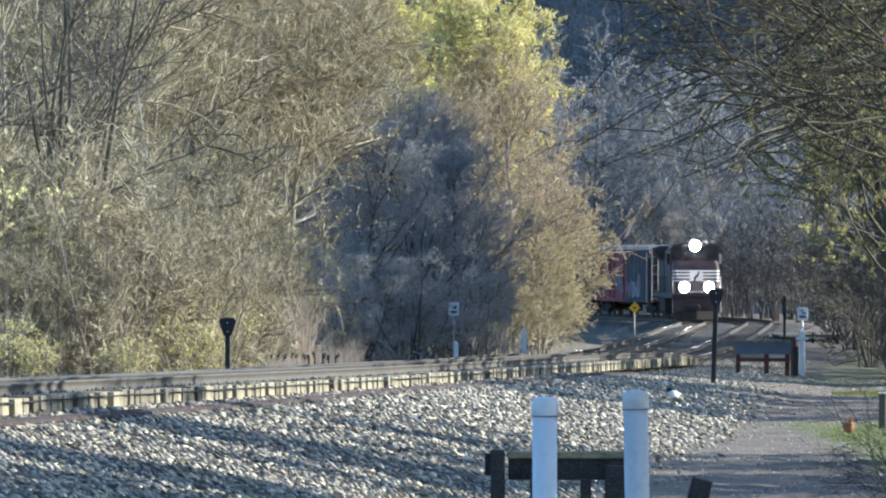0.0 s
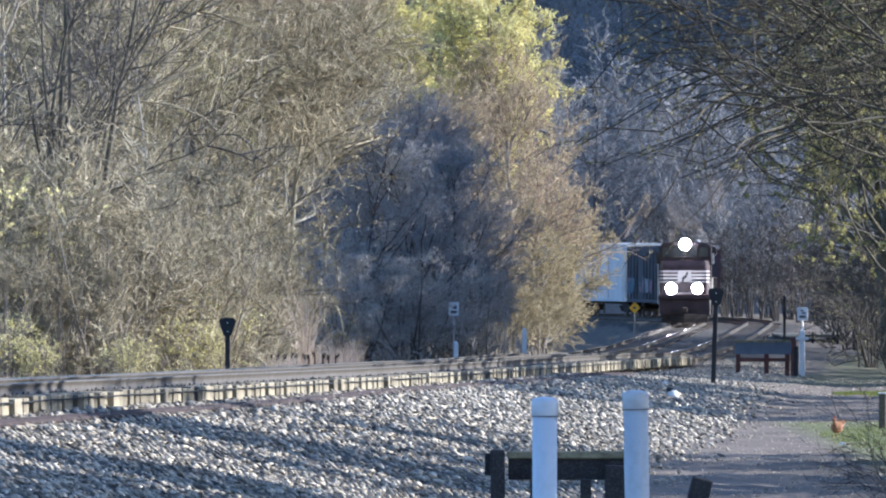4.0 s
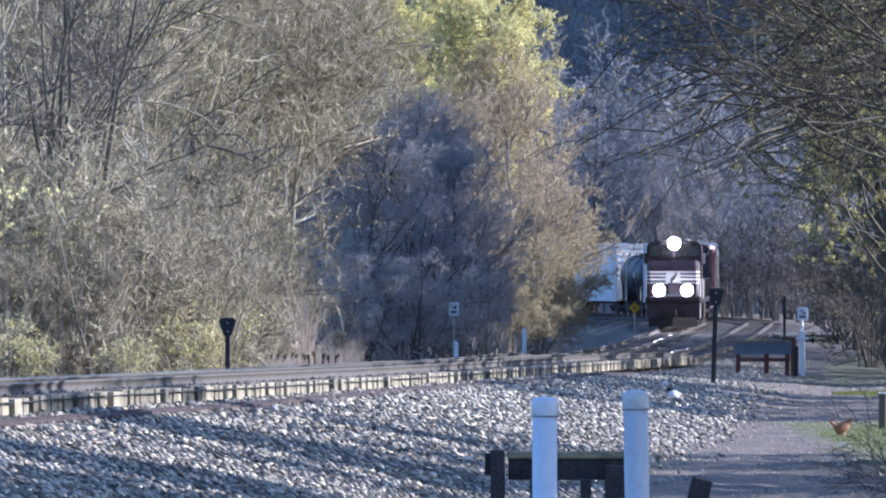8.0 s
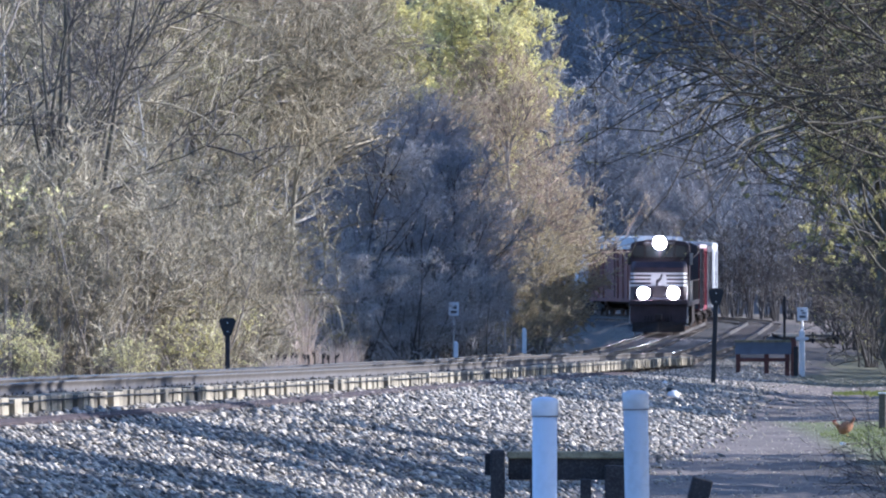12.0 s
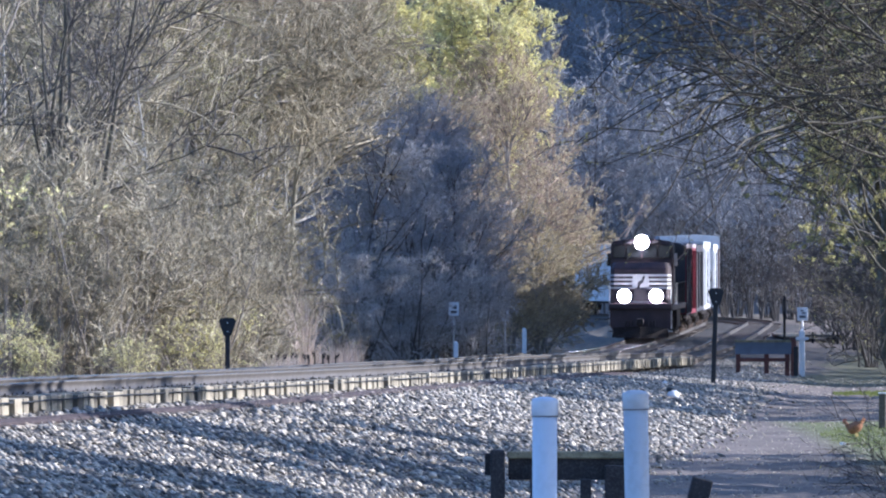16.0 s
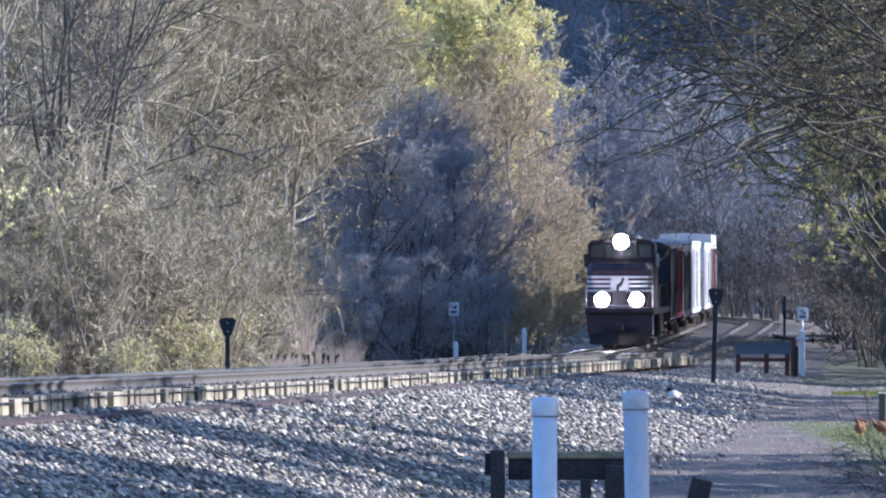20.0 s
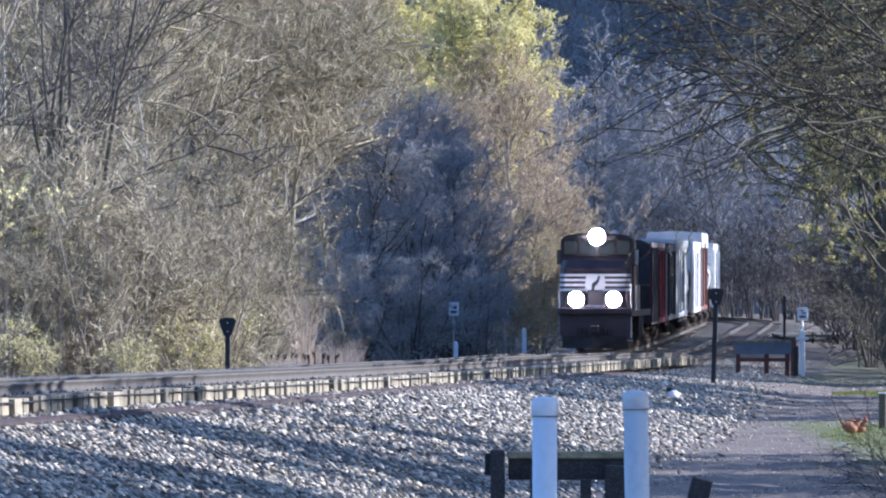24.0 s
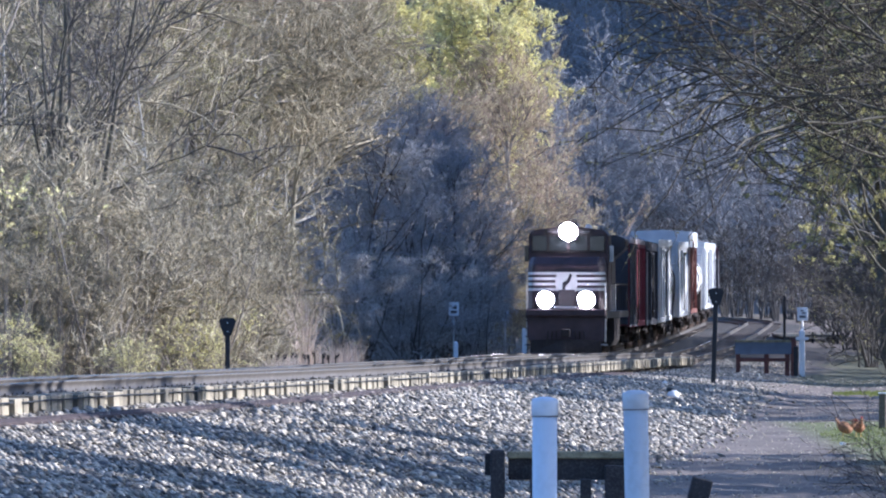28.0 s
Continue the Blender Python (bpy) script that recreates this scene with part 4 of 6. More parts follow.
def build_locomotive():
    L = 11.0
    lo = thing("locomotive", "black diesel freight locomotive with white nose stripes and three lit headlights", "locomotive")
    f = -L
    # pilot and plough
    bm = bmesh.new()
    prism(bm, [(-1.45, 1.5), (1.45, 1.5), (1.45, 0.75), (1.15, 0.12), (-1.15, 0.12), (-1.45, 0.75)], f + 0.28, f + 0.42)
    part("pilot_plate", bm, "noseglow", lo)
    bm = bmesh.new()
    vs = [bm.verts.new(c) for c in ((-1.35, f + 0.27, 0.14), (0, f - 0.25, 0.14), (1.35, f + 0.27, 0.14), (1.3, f + 0.27, 0.62), (0, f - 0.02, 0.66), (-1.3, f + 0.27, 0.62),
                                   (-1.35, f + 0.34, 0.14), (1.35, f + 0.34, 0.14), (1.3, f + 0.34, 0.62), (-1.3, f + 0.34, 0.62))]
    for q in ((0, 1, 4, 5), (1, 2, 3, 4), (6, 9, 8, 7), (5, 4, 3, 8, 9), (0, 6, 7, 2, 1), (0, 5, 9, 6), (2, 7, 8, 3)):
        bm.faces.new([vs[i] for i in q])
    part("plough", bm, "grime", lo)
    coupler(lo, f + 0.2, -1); coupler(lo, L - 0.2, 1)
    for s in (-1, 1):
        for k in range(3):
            bm = bmesh.new(); tube(bm, (s * (0.35 + 0.16 * k), f + 0.2, 0.95), (s * (0.38 + 0.16 * k), f + 0.12, 0.5), 0.025, 6)
            part("brake_hose", bm, "grime", lo)
    bm = bmesh.new(); box(bm, -0.42, 0.42, f - 0.0, f + 0.06, 1.80, 1.88, 0.01)
    part("platform_edge", bm, "white", lo, "pale edge of the front platform")
    # frame, walkway and steps
    bm = bmesh.new(); box(bm, -1.52, 1.52, f + 0.3, L - 0.3, 1.42, 1.68, 0.03)
    part("frame_sill", bm, "black", lo)
    bm = bmesh.new(); box(bm, -1.5, 1.5, f + 0.05, f + 0.32, 1.5, 1.78, 0.05)
    part("anticlimber", bm, "noseglow", lo)
    for s in (-1, 1):
        for e in (f + 0.55, L - 0.55):
            bm = bmesh.new()
            for k in range(4):
                box(bm, s * 1.32 - 0.2, s * 1.32 + 0.2, e - 0.22, e + 0.22, 0.42 + 0.3 * k, 0.46 + 0.3 * k)
            box(bm, s * 1.12 - 0.02, s * 1.12 + 0.02, e - 0.24, e + 0.24, 0.4, 1.5)
            # front right steps made pale: sunlight put into the colour
            part("step_well", bm, "steel" if e < 0 < s else "grime", lo, "steps coloured pale as if sunlit" if e < 0 < s else "")
    # nose with chamfered corners, sloping top
    bm = bmesh.new()
    y0, y1 = f + 0.55, f + 2.3
    ring = [(-1.46, y1), (-1.46, y0 + 0.3), (-1.27, y0), (1.27, y0), (1.46, y0 + 0.3), (1.46, y1)]
    lo_v = [bm.verts.new((x, y, 1.68)) for x, y in ring]
    hi_v = [bm.verts.new((x * 0.985, y + (0.06 if y < y1 else 0), 3.42)) for x, y in ring]
    tp_v = [bm.verts.new((x * 0.93, y + (0.32 if y < y1 else 0), 3.72)) for x, y in ring]
    for a, b in ((lo_v, hi_v), (hi_v, tp_v)):
        for i in range(5):
            bm.faces.new((a[i], a[i + 1], b[i + 1], b[i]))
        bm.faces.new((a[5], a[0], b[0], b[5]))
    bm.faces.new(tp_v); bm.faces.new(lo_v[::-1])
    bmesh.ops.recalc_face_normals(bm, faces=bm.faces)
    bmesh.ops.bevel(bm, geom=list(bm.edges), offset=0.04, segments=2, affect="EDGES")
    nose = part("nose", bm, "noseglow", lo, "black nose, headlight glow tinted into its paint")
    # white stripes, broken at the middle by the emblem field
    for k in range(4):
        z = 2.46 + 0.2 * k
        for s in (-1, 1):
            bm = bmesh.new()
            ye = y0 + 0.02
            for (xa, ya), (xb, yb) in (((0.30, ye), (1.262, ye)), ((1.262, ye), (1.447, y0 + 0.31))):
                q = [bm.verts.new((s * x, y - 0.022, zz)) for x, y, zz in ((xa, ya, z), (xb, yb, z), (xb, yb + 0.005, z + 0.095), (xa, ya + 0.005, z + 0.095))]
                q2 = [bm.verts.new(v.co + Vector((0, 0.03, 0))) for v in q]
                bm.faces.new(q); bm.faces.new(q2[::-1])
                for i in range(4):
                    bm.faces.new((q[i], q[(i + 1) % 4], q2[(i + 1) % 4], q2[i]))
            bmesh.ops.recalc_face_normals(bm, faces=bm.faces)
            part("white_stripe", bm, "white", nose, "white painted stripe")
    bm = bmesh.new(); prism(bm, [(-0.36, 2.42), (0.36, 2.42), (0.42, 2.7), (0.36, 3.16), (-0.36, 3.16), (-0.42, 2.7)], y0 - 0.012, y0 + 0.02)
    part("emblem_field", bm, "white", nose, "white emblem field")
    bm = bmesh.new()
    prism(bm, [(-0.16, 2.46), (-0.04, 2.46), (-0.02, 2.64), (0.12, 2.77), (0.22, 3.04), (0.13, 3.11), (0.04, 2.89), (-0.14, 2.76)], y0 - 0.026, y0 - 0.010)
    part("emblem", bm, "black", nose, "plain dark curved emblem")
    bm = bmesh.new(); box(bm, -0.32, 0.32, y0 - 0.03, y0 + 0.02, 1.75, 2.5, 0.02)
    part("nose_door", bm, "black", nose)
    # cab
    c0, c1 = f + 2.2, f + 4.9
    bm = bmesh.new()
    prism(bm, [(-1.5, 1.68), (1.5, 1.68), (1.5, 4.54), (1.34, 4.73), (0.6, 4.84), (-0.6, 4.84), (-1.34, 4.73), (-1.5, 4.54)], c0, c1)
    bmesh.ops.bevel(bm, geom=list(bm.edges), offset=0.03, segments=2, affect="EDGES")
    cab = part("cab", bm, "noseglow", lo)
    for s in (-1, 1):
        for xa, xb in ((0.06, 0.72), (0.80, 1.36)):
            bm = bmesh.new(); box(bm, s * (xa + xb) / 2 - (xb - xa) / 2, s * (xa + xb) / 2 + (xb - xa) / 2, c0 - 0.03, c0 + 0.02, 3.95, 4.52, 0.02)
            part("windshield", bm, "glass", cab, "dark windshield pane")
        bm = bmesh.new()
        for xa, xb, za, zb in ((0.02, 1.42, 3.88, 3.94), (0.02, 1.42, 4.53, 4.59), (0.735, 0.785, 3.94, 4.53), (1.38, 1.42, 3.94, 4.53)):
            box(bm, s * (xa + xb) / 2 - (xb - xa) / 2, s * (xa + xb) / 2 + (xb - xa) / 2, c0 - 0.04, c0 + 0.01, za, zb)
        part("window_frame", bm, "grime", cab)
        bm = bmesh.new(); box(bm, s * 1.5 - 0.03, s * 1.5 + 0.03, c0 + 0.7, c0 + 2.2, 3.5, 4.2, 0.02)
        part("side_window", bm, "glass", cab)
        # right deflector pale as if sunlit, left one dark, by colour alone
        bm = bmesh.new(); box(bm, s * 1.6 - 0.08, s * 1.6 + 0.08, c0 + 0.55, c0 + 0.65, 3.55, 4.15, 0.02)
        part("mirror_wing", bm, "glass" if s < 0 else "steel", cab, "wind deflector beside the window")
        bm = bmesh.new(); box(bm, s * 0.62 - 0.28, s * 0.62 + 0.28, c0 - 0.10, c0 + 0.02, 4.60, 4.76, 0.02)
        nb = part("number_board", bm, "grime", cab)
        bm = bmesh.new(); box(bm, s * 0.62 - 0.17, s * 0.62 + 0.17, c0 - 0.115, c0 - 0.095, 4.65, 4.71)
        part("number_bar", bm, "sign_mark", nb, "plain grey bar on the number board")
    # headlight on the cab front above the windows, lens oversized to show its bloom
    bm = bmesh.new(); box(bm, -0.37, 0.37, c0 - 0.22, c0 + 0.3, 4.34, 5.02, 0.12)
    hl = part("headlight_housing", bm, "black", cab)
    bm = bmesh.new()
    lathe(bm, [(0.31, -0.02), (0.34, 0.0), (0.31, 0.03)], 24, pose(0, c0 - 0.24, 4.68, 90))
    part("headlight_lens", bm, "lamp", hl, "lit headlight")
    # ditch lights on the front platform, lenses oversized to show their bloom
    for s in (-1, 1):
        bm = bmesh.new(); box(bm, s * 0.76 - 0.33, s * 0.76 + 0.33, f + 0.14, f + 0.34, 1.79, 2.45, 0.12)
        box(bm, s * 0.76 - 0.05, s * 0.76 + 0.05, f + 0.18, f + 0.3, 1.6, 1.9)
        dl = part("ditch_light_housing", bm, "black", lo)
        bm = bmesh.new(); lathe(bm, [(0.29, -0.02), (0.32, 0.0), (0.29, 0.03)], 24, pose(s * 0.76, f + 0.12, 2.12, 90))
        part("ditch_light_lens", bm, "lamp", dl, "lit ditch light")
    # handrails
    for s in (-1, 1):
        bm = bmesh.new()
        # right rail thicker, so that it shows as if sunlit
        tube(bm, (s * 1.47, f + 0.35, 0.55), (s * 1.47, f + 0.35, 2.75), 0.02 if s < 0 else 0.035, 6)
        part("front_handrail", bm, "steel", lo, "pale vertical handrail")
        bm = bmesh.new(); tube(bm, (s * 1.49, f + 4.9, 2.72), (s * 1.49, L - 0.4, 2.72), 0.024, 6)
        part("walkway_handrail", bm, "grime", lo)
        for k in range(9):
            bm = bmesh.new(); y = f + 5.0 + k * 2.0
            tube(bm, (s * 1.49, y, 1.6), (s * 1.49, y, 2.74), 0.02, 6)
            # front right stanchions paler: sunlight put into the colour
            part("stanchion", bm, "steel" if s > 0 and k < 3 else "grime", lo)
    # long hood with doors, radiator wings, exhaust, fans, horn
    bm = bmesh.new()
    prism(bm, [(-0.95, 1.68), (0.95, 1.68), (0.95, 4.3), (0.7, 4.52), (-0.7, 4.52), (-0.95, 4.3)], c1, L - 4.2)
    hood = part("engine_hood", bm, "black", lo)
    for s in (-1, 1):
        for k in range(10):
            bm = bmesh.new(); y = c1 + 0.3 + k * 1.16
            box(bm, s * 0.955 - 0.025, s * 0.955 + 0.025, y, y + 1.04, 2.0, 4.1, 0.015)
            part("hood_door", bm, "black", hood)
    bm = bmesh.new()
    prism(bm, [(-1.0, 1.68), (1.0, 1.68), (1.0, 3.7), (1.52, 4.15), (1.52, 4.55), (1.2, 4.68), (-1.2, 4.68), (-1.52, 4.55), (-1.52, 4.15), (-1.0, 3.7)], L - 4.2, L - 0.7)
    rad = part("radiator_cab", bm, "black", lo)
    bm = bmesh.new()
    for s in (-1, 1):
        for k in range(12):
            box(bm, s * 1.53 - 0.012, s * 1.53 + 0.012, L - 4.1 + k * 0.28, L - 3.95 + k * 0.28, 4.2, 4.5)
    part("radiator_grille", bm, "grime", rad)
    bm = bmesh.new(); box(bm, -0.35, 0.35, -1.9, -0.5, 4.5, 4.78, 0.05)
    part("exhaust_stack", bm, "grime", lo)
    bm = bmesh.new(); box(bm, -0.85, 0.85, -4.8, -2.6, 4.5, 4.66, 0.06)
    part("dynamic_brake_hatch", bm, "grime", lo)
    bm = bmesh.new()
    for k, x in enumerate((-0.2, 0, 0.2)):
        tube(bm, (x, -5.3, 4.95), (x, -5.75 - 0.05 * k, 4.95), 0.04, 8, 0.10)
    tube(bm, (0, -5.3, 4.6), (0, -5.3, 4.95), 0.03, 6)
    part("horn", bm, "steel", lo)
    bm = bmesh.new(); lathe(bm, [(0.16, 0), (0.16, 0.05), (0.06, 0.16), (0.02, 0.18)], 12, Matrix.Translation((0.7, -7.6, 4.8)))
    part("antenna_dome", bm, "white", lo)
    bm = bmesh.new(); prism(bm, [(-1.35, 0.35), (1.35, 0.35), (1.48, 0.6), (1.48, 1.4), (-1.48, 1.4), (-1.48, 0.6)], -2.7, 2.7)
    part("fuel_tank", bm, "grime", lo)
    for y in (-6.9, 6.9):
        truck(lo, y, (-2.05, 0, 2.05), SPIN)
    return lo


def underframe(car, L, spin=True):
    bm = bmesh.new(); box(bm, -0.35, 0.35, -L + 0.2, L - 0.2, 0.82, 1.1, 0.02)
    part("centre_sill", bm, "grime", car)
    coupler(car, -L + 0.35, -1); coupler(car, L - 0.35, 1)
    for y in (-L + 1.9, L - 1.9):
        truck(car, y, (-0.88, 0.88), SPIN)


def ladder(car, x, y, z0, z1, along="y", n=6):
    bm = bmesh.new()
    for e in (-0.2, 0.2):
        p = (x, y + e) if along == "y" else (x + e, y)
        tube(bm, (*p, z0), (*p, z1), 0.02, 5)
    for k in range(n):
        z = z0 + (k + 0.5) * (z1 - z0) / n
        if along == "y":
            tube(bm, (x, y - 0.2, z), (x, y + 0.2, z), 0.015, 5)
        else:
            tube(bm, (x - 0.2, y, z), (x + 0.2, y, z), 0.015, 5)
    part("ladder", bm, "steel", car)


def boxcar(label, length, height, body_mat, roof_mat, door=True, ribs=10, marks=0, band=0.0, patch=0.0):
    """A boxcar: ribbed sides, door with its tracks, corrugated ends, ladders, roof with seams."""
    L = length / 2
    car = thing("boxcar", label, "boxcar", group="freight train")
    underframe(car, L)
    e = L - 0.45
    bm = bmesh.new(); box(bm, -1.42, 1.42, -e, e, 1.05, height - 0.28, 0.02)
    body = part("body", bm, body_mat, car)
    for s in (-1, 1):
        mt = body_mat
        if band:
            bm = bmesh.new(); box(bm, s * 1.505 - 0.012, s * 1.505 + 0.012, -e, e, height - 0.3 - band, height - 0.2); part("top_band", bm, roof_mat, body, "pale painted top band")
            bm = bmesh.new(); box(bm, -1.5, 1.5, s * (e + 0.075) - 0.012, s * (e + 0.075) + 0.012, height - 0.3 - band, height - 0.2); part("top_band", bm, roof_mat, body, "pale painted top band")
        if patch:
            bm = bmesh.new(); box(bm, s * 1.503 - 0.009, s * 1.503 + 0.009, -e, -e + patch, 1.02, height - 0.3)
            sheet = part("side_sheet", bm, "car_dark", body, "dark blue-grey replaced side panels")
            for k in range(7):
                y = -e + 0.1 + k * (patch - 0.2) / 6
                bm = bmesh.new(); box(bm, s * 1.515 - 0.03, s * 1.515 + 0.03, y - 0.06, y + 0.06, 1.1, height - 0.32)
                part("sheet_rib", bm, "car_dark", sheet)
        bm = bmesh.new(); box(bm, s * 1.46 - 0.035, s * 1.46 + 0.035, -e, e, 1.0, 1.22, 0.01); part("side_sill", bm, mt, body)
        bm = bmesh.new(); box(bm, s * 1.46 - 0.03, s * 1.46 + 0.03, -e, e, height - 0.42, height - 0.27, 0.01); part("top_rail", bm, mt, body)
        for k in range(ribs + 1):
            y = -e + 0.06 + k * (2 * e - 0.12) / ribs
            if door and abs(y) < 1.7:
                continue
            bm = bmesh.new(); box(bm, s * 1.46 - 0.035, s * 1.46 + 0.035, y - 0.06, y + 0.06, 1.22, height - 0.42)
            part("rib", bm, mt, body)
        if door:
            bm = bmesh.new(); box(bm, s * 1.475 - 0.045, s * 1.475 + 0.045, -1.55, 1.55, 1.2, height - 0.5, 0.02)
            d = part("door", bm, mt, car)
            bm = bmesh.new()
            for k in range(5):
                z = 1.6 + k * (height - 2.6) / 4
                box(bm, s * 1.53 - 0.015, s * 1.53 + 0.015, -1.45, 1.45, z - 0.05, z + 0.05)
            part("door_panel_rib", bm, mt, d)
            bm = bmesh.new(); tube(bm, (s * 1.56, -0.9, 1.3), (s * 1.56, -0.9, height - 0.6), 0.03, 6)
            part("locking_rod", bm, "grime", d)
        ladder(car, s * 1.52, -e + 0.35, 1.0, height - 0.5)
        rr = random.Random(int(length * 10) + s)
        for k in range(marks if s < 0 else 0):
            y, z = rr.uniform(-e + 0.8, e - 1.5), rr.uniform(1.35, 1.9)
            w, h = rr.uniform(0.7, 1.7), rr.uniform(0.5, 1.1)
            bm = bmesh.new()
            prism(bm, [(y, z), (y + w * 0.6, z - 0.1), (y + w, z + h * 0.3), (y + w * 0.8, z + h), (y + w * 0.3, z + h * 0.8), (y - 0.1, z + h * 0.9)], s * 1.506, s * (1.517 + 0.004 * k), "x")
            part("paint_blotch", bm, ("spray_grey", "spray_blue", "spray_pink")[k % 3], body, "faded sprayed paint blotch")
    if patch:
        bm = bmesh.new(); box(bm, -1.44, 1.44, -e - 0.085, -e - 0.062, 1.1, height - 0.3)
        part("end_sheet", bm, "car_dark", body, "dark blue-grey replaced end sheet")
    for s in (-1, 1):
        bm = bmesh.new()
        for k in range(7):
            z = 1.45 + k * (height - 2.2) / 6
            tube(bm, (-1.32, s * e, z), (1.32, s * e, z), 0.06, 6)
        part("end_corrugation", bm, body_mat, body)
        ladder(car, -1.1, s * (e + 0.1), 1.0, height - 0.5, "x")
        bm = bmesh.new(); box(bm, -1.2, 1.2, s * (e + 0.2) - 0.18, s * (e + 0.2) + 0.18, 1.12, 1.16); part("end_platform", bm, "grime", car)
    bm = bmesh.new()
    prism(bm, [(-1.5, height - 0.28), (1.5, height - 0.28), (1.5, height - 0.07), (0, height), (-1.5, height - 0.07)], -e - 0.04, e + 0.04)
    roof = part("roof", bm, roof_mat, car)
    for k in range(9):
        bm = bmesh.new(); y = -e + (k + 0.5) * 2 * e / 9
        prism(bm, [(-1.5, height - 0.07), (0, height), (1.5, height - 0.07), (1.5, height - 0.03), (0, height + 0.04), (-1.5, height - 0.03)], y - 0.04, y + 0.04)
        part("roof_seam", bm, roof_mat, roof)
    return car


def hopper(label, length, height, body_mat, bays=2):
    """A covered hopper: curved sides, sloping ends, chutes below, hatches and walkway above."""
    L = length / 2
    car = thing("covered_hopper", label, "hopper car", group="freight train")
    underframe(car, L)
    e = L - 0.5
    prof = [(-1.25, 1.3), (1.25, 1.3), (1.5, 1.9), (1.53, 2.6), (1.5, height - 0.7), (1.3, height - 0.3), (0.6, height - 0.12), (-0.6, height - 0.12), (-1.3, height - 0.3), (-1.5, height - 0.7), (-1.53, 2.6), (-1.5, 1.9)]
    bm = bmesh.new(); prism(bm, prof, -e + 0.9, e - 0.9)
    body = part("body", bm, body_mat, car)
    for s in (-1, 1):
        bm = bmesh.new()
        ya, yb = s * (e - 0.9), s * e
        q = [(-1.4, ya, 2.2), (1.4, ya, 2.2), (1.4, yb, 3.0), (-1.4, yb, 3.0), (-1.4, ya, height - 0.3), (1.4, ya, height - 0.3), (1.4, yb, height - 0.35), (-1.4, yb, height - 0.35)]
        v = [bm.verts.new(c) for c in q]
        for i in ((0, 1, 2, 3), (4, 5, 6, 7), (0, 1, 5, 4), (3, 2, 6, 7), (0, 3, 7, 4), (1, 2, 6, 5)):
            bm.faces.new([v[k] for k in i])
        bmesh.ops.recalc_face_normals(bm, faces=bm.faces)
        part("end_bin", bm, body_mat, body)
        bm = bmesh.new()
        for x in (-1.3, 1.3):
            box(bm, x - 0.06, x + 0.06, yb - 0.06, yb + 0.06, 1.0, height - 0.35)
        box(bm, -1.4, 1.4, yb - 0.15, yb + 0.15, 0.98, 1.06)
        part("end_post_frame", bm, "grime", car)
        ladder(car, 1.1, yb + s * 0.12, 1.0, height - 0.3, "x")
        bm = bmesh.new(); box(bm, s * 1.5 - 0.06, s * 1.5 + 0.06, -e, e, 0.98, 1.25, 0.02); part("side_sill", bm, body_mat, car)
        for k in range(int(length)):
            y = -e + 1.0 + k * (2 * e - 2.0) / max(1, int(length) - 1)
            bm = bmesh.new(); box(bm, s * 1.53 - 0.03, s * 1.53 + 0.03, y - 0.05, y + 0.05, 1.25, height - 0.65)
            part("rib", bm, body_mat, body)
    for k in range(bays):
        y = (k - (bays - 1) / 2) * (2 * e - 2.4) / bays
        bm = bmesh.new()
        v0 = [bm.verts.new((x, y + d, 1.3)) for x, d in ((-1.2, -1.0), (1.2, -1.0), (1.2, 1.0), (-1.2, 1.0))]
        v1 = [bm.verts.new((x, y + d, 0.4)) for x, d in ((-0.5, -0.3), (0.5, -0.3), (0.5, 0.3), (-0.5, 0.3))]
        for i in range(4):
            bm.faces.new((v0[i], v0[(i + 1) % 4], v1[(i + 1) % 4], v1[i]))
        bm.faces.new(v1); bm.faces.new(v0[::-1])
        bmesh.ops.recalc_face_normals(bm, faces=bm.faces)
        part("discharge_chute", bm, "grime", car)
        bm = bmesh.new(); lathe(bm, [(0.4, height - 0.13), (0.42, height - 0.05), (0.3, height), (0.05, height + 0.02)], 14, Matrix.Translation((0, y, 0)))
        part("roof_hatch", bm, body_mat, body)
    bm = bmesh.new()
    for s in (-1, 1):
        box(bm, s * 0.95 - 0.22, s * 0.95 + 0.22, -e, e, height - 0.1, height - 0.06)
    part("roof_walkway", bm, "steel", car)
    return car


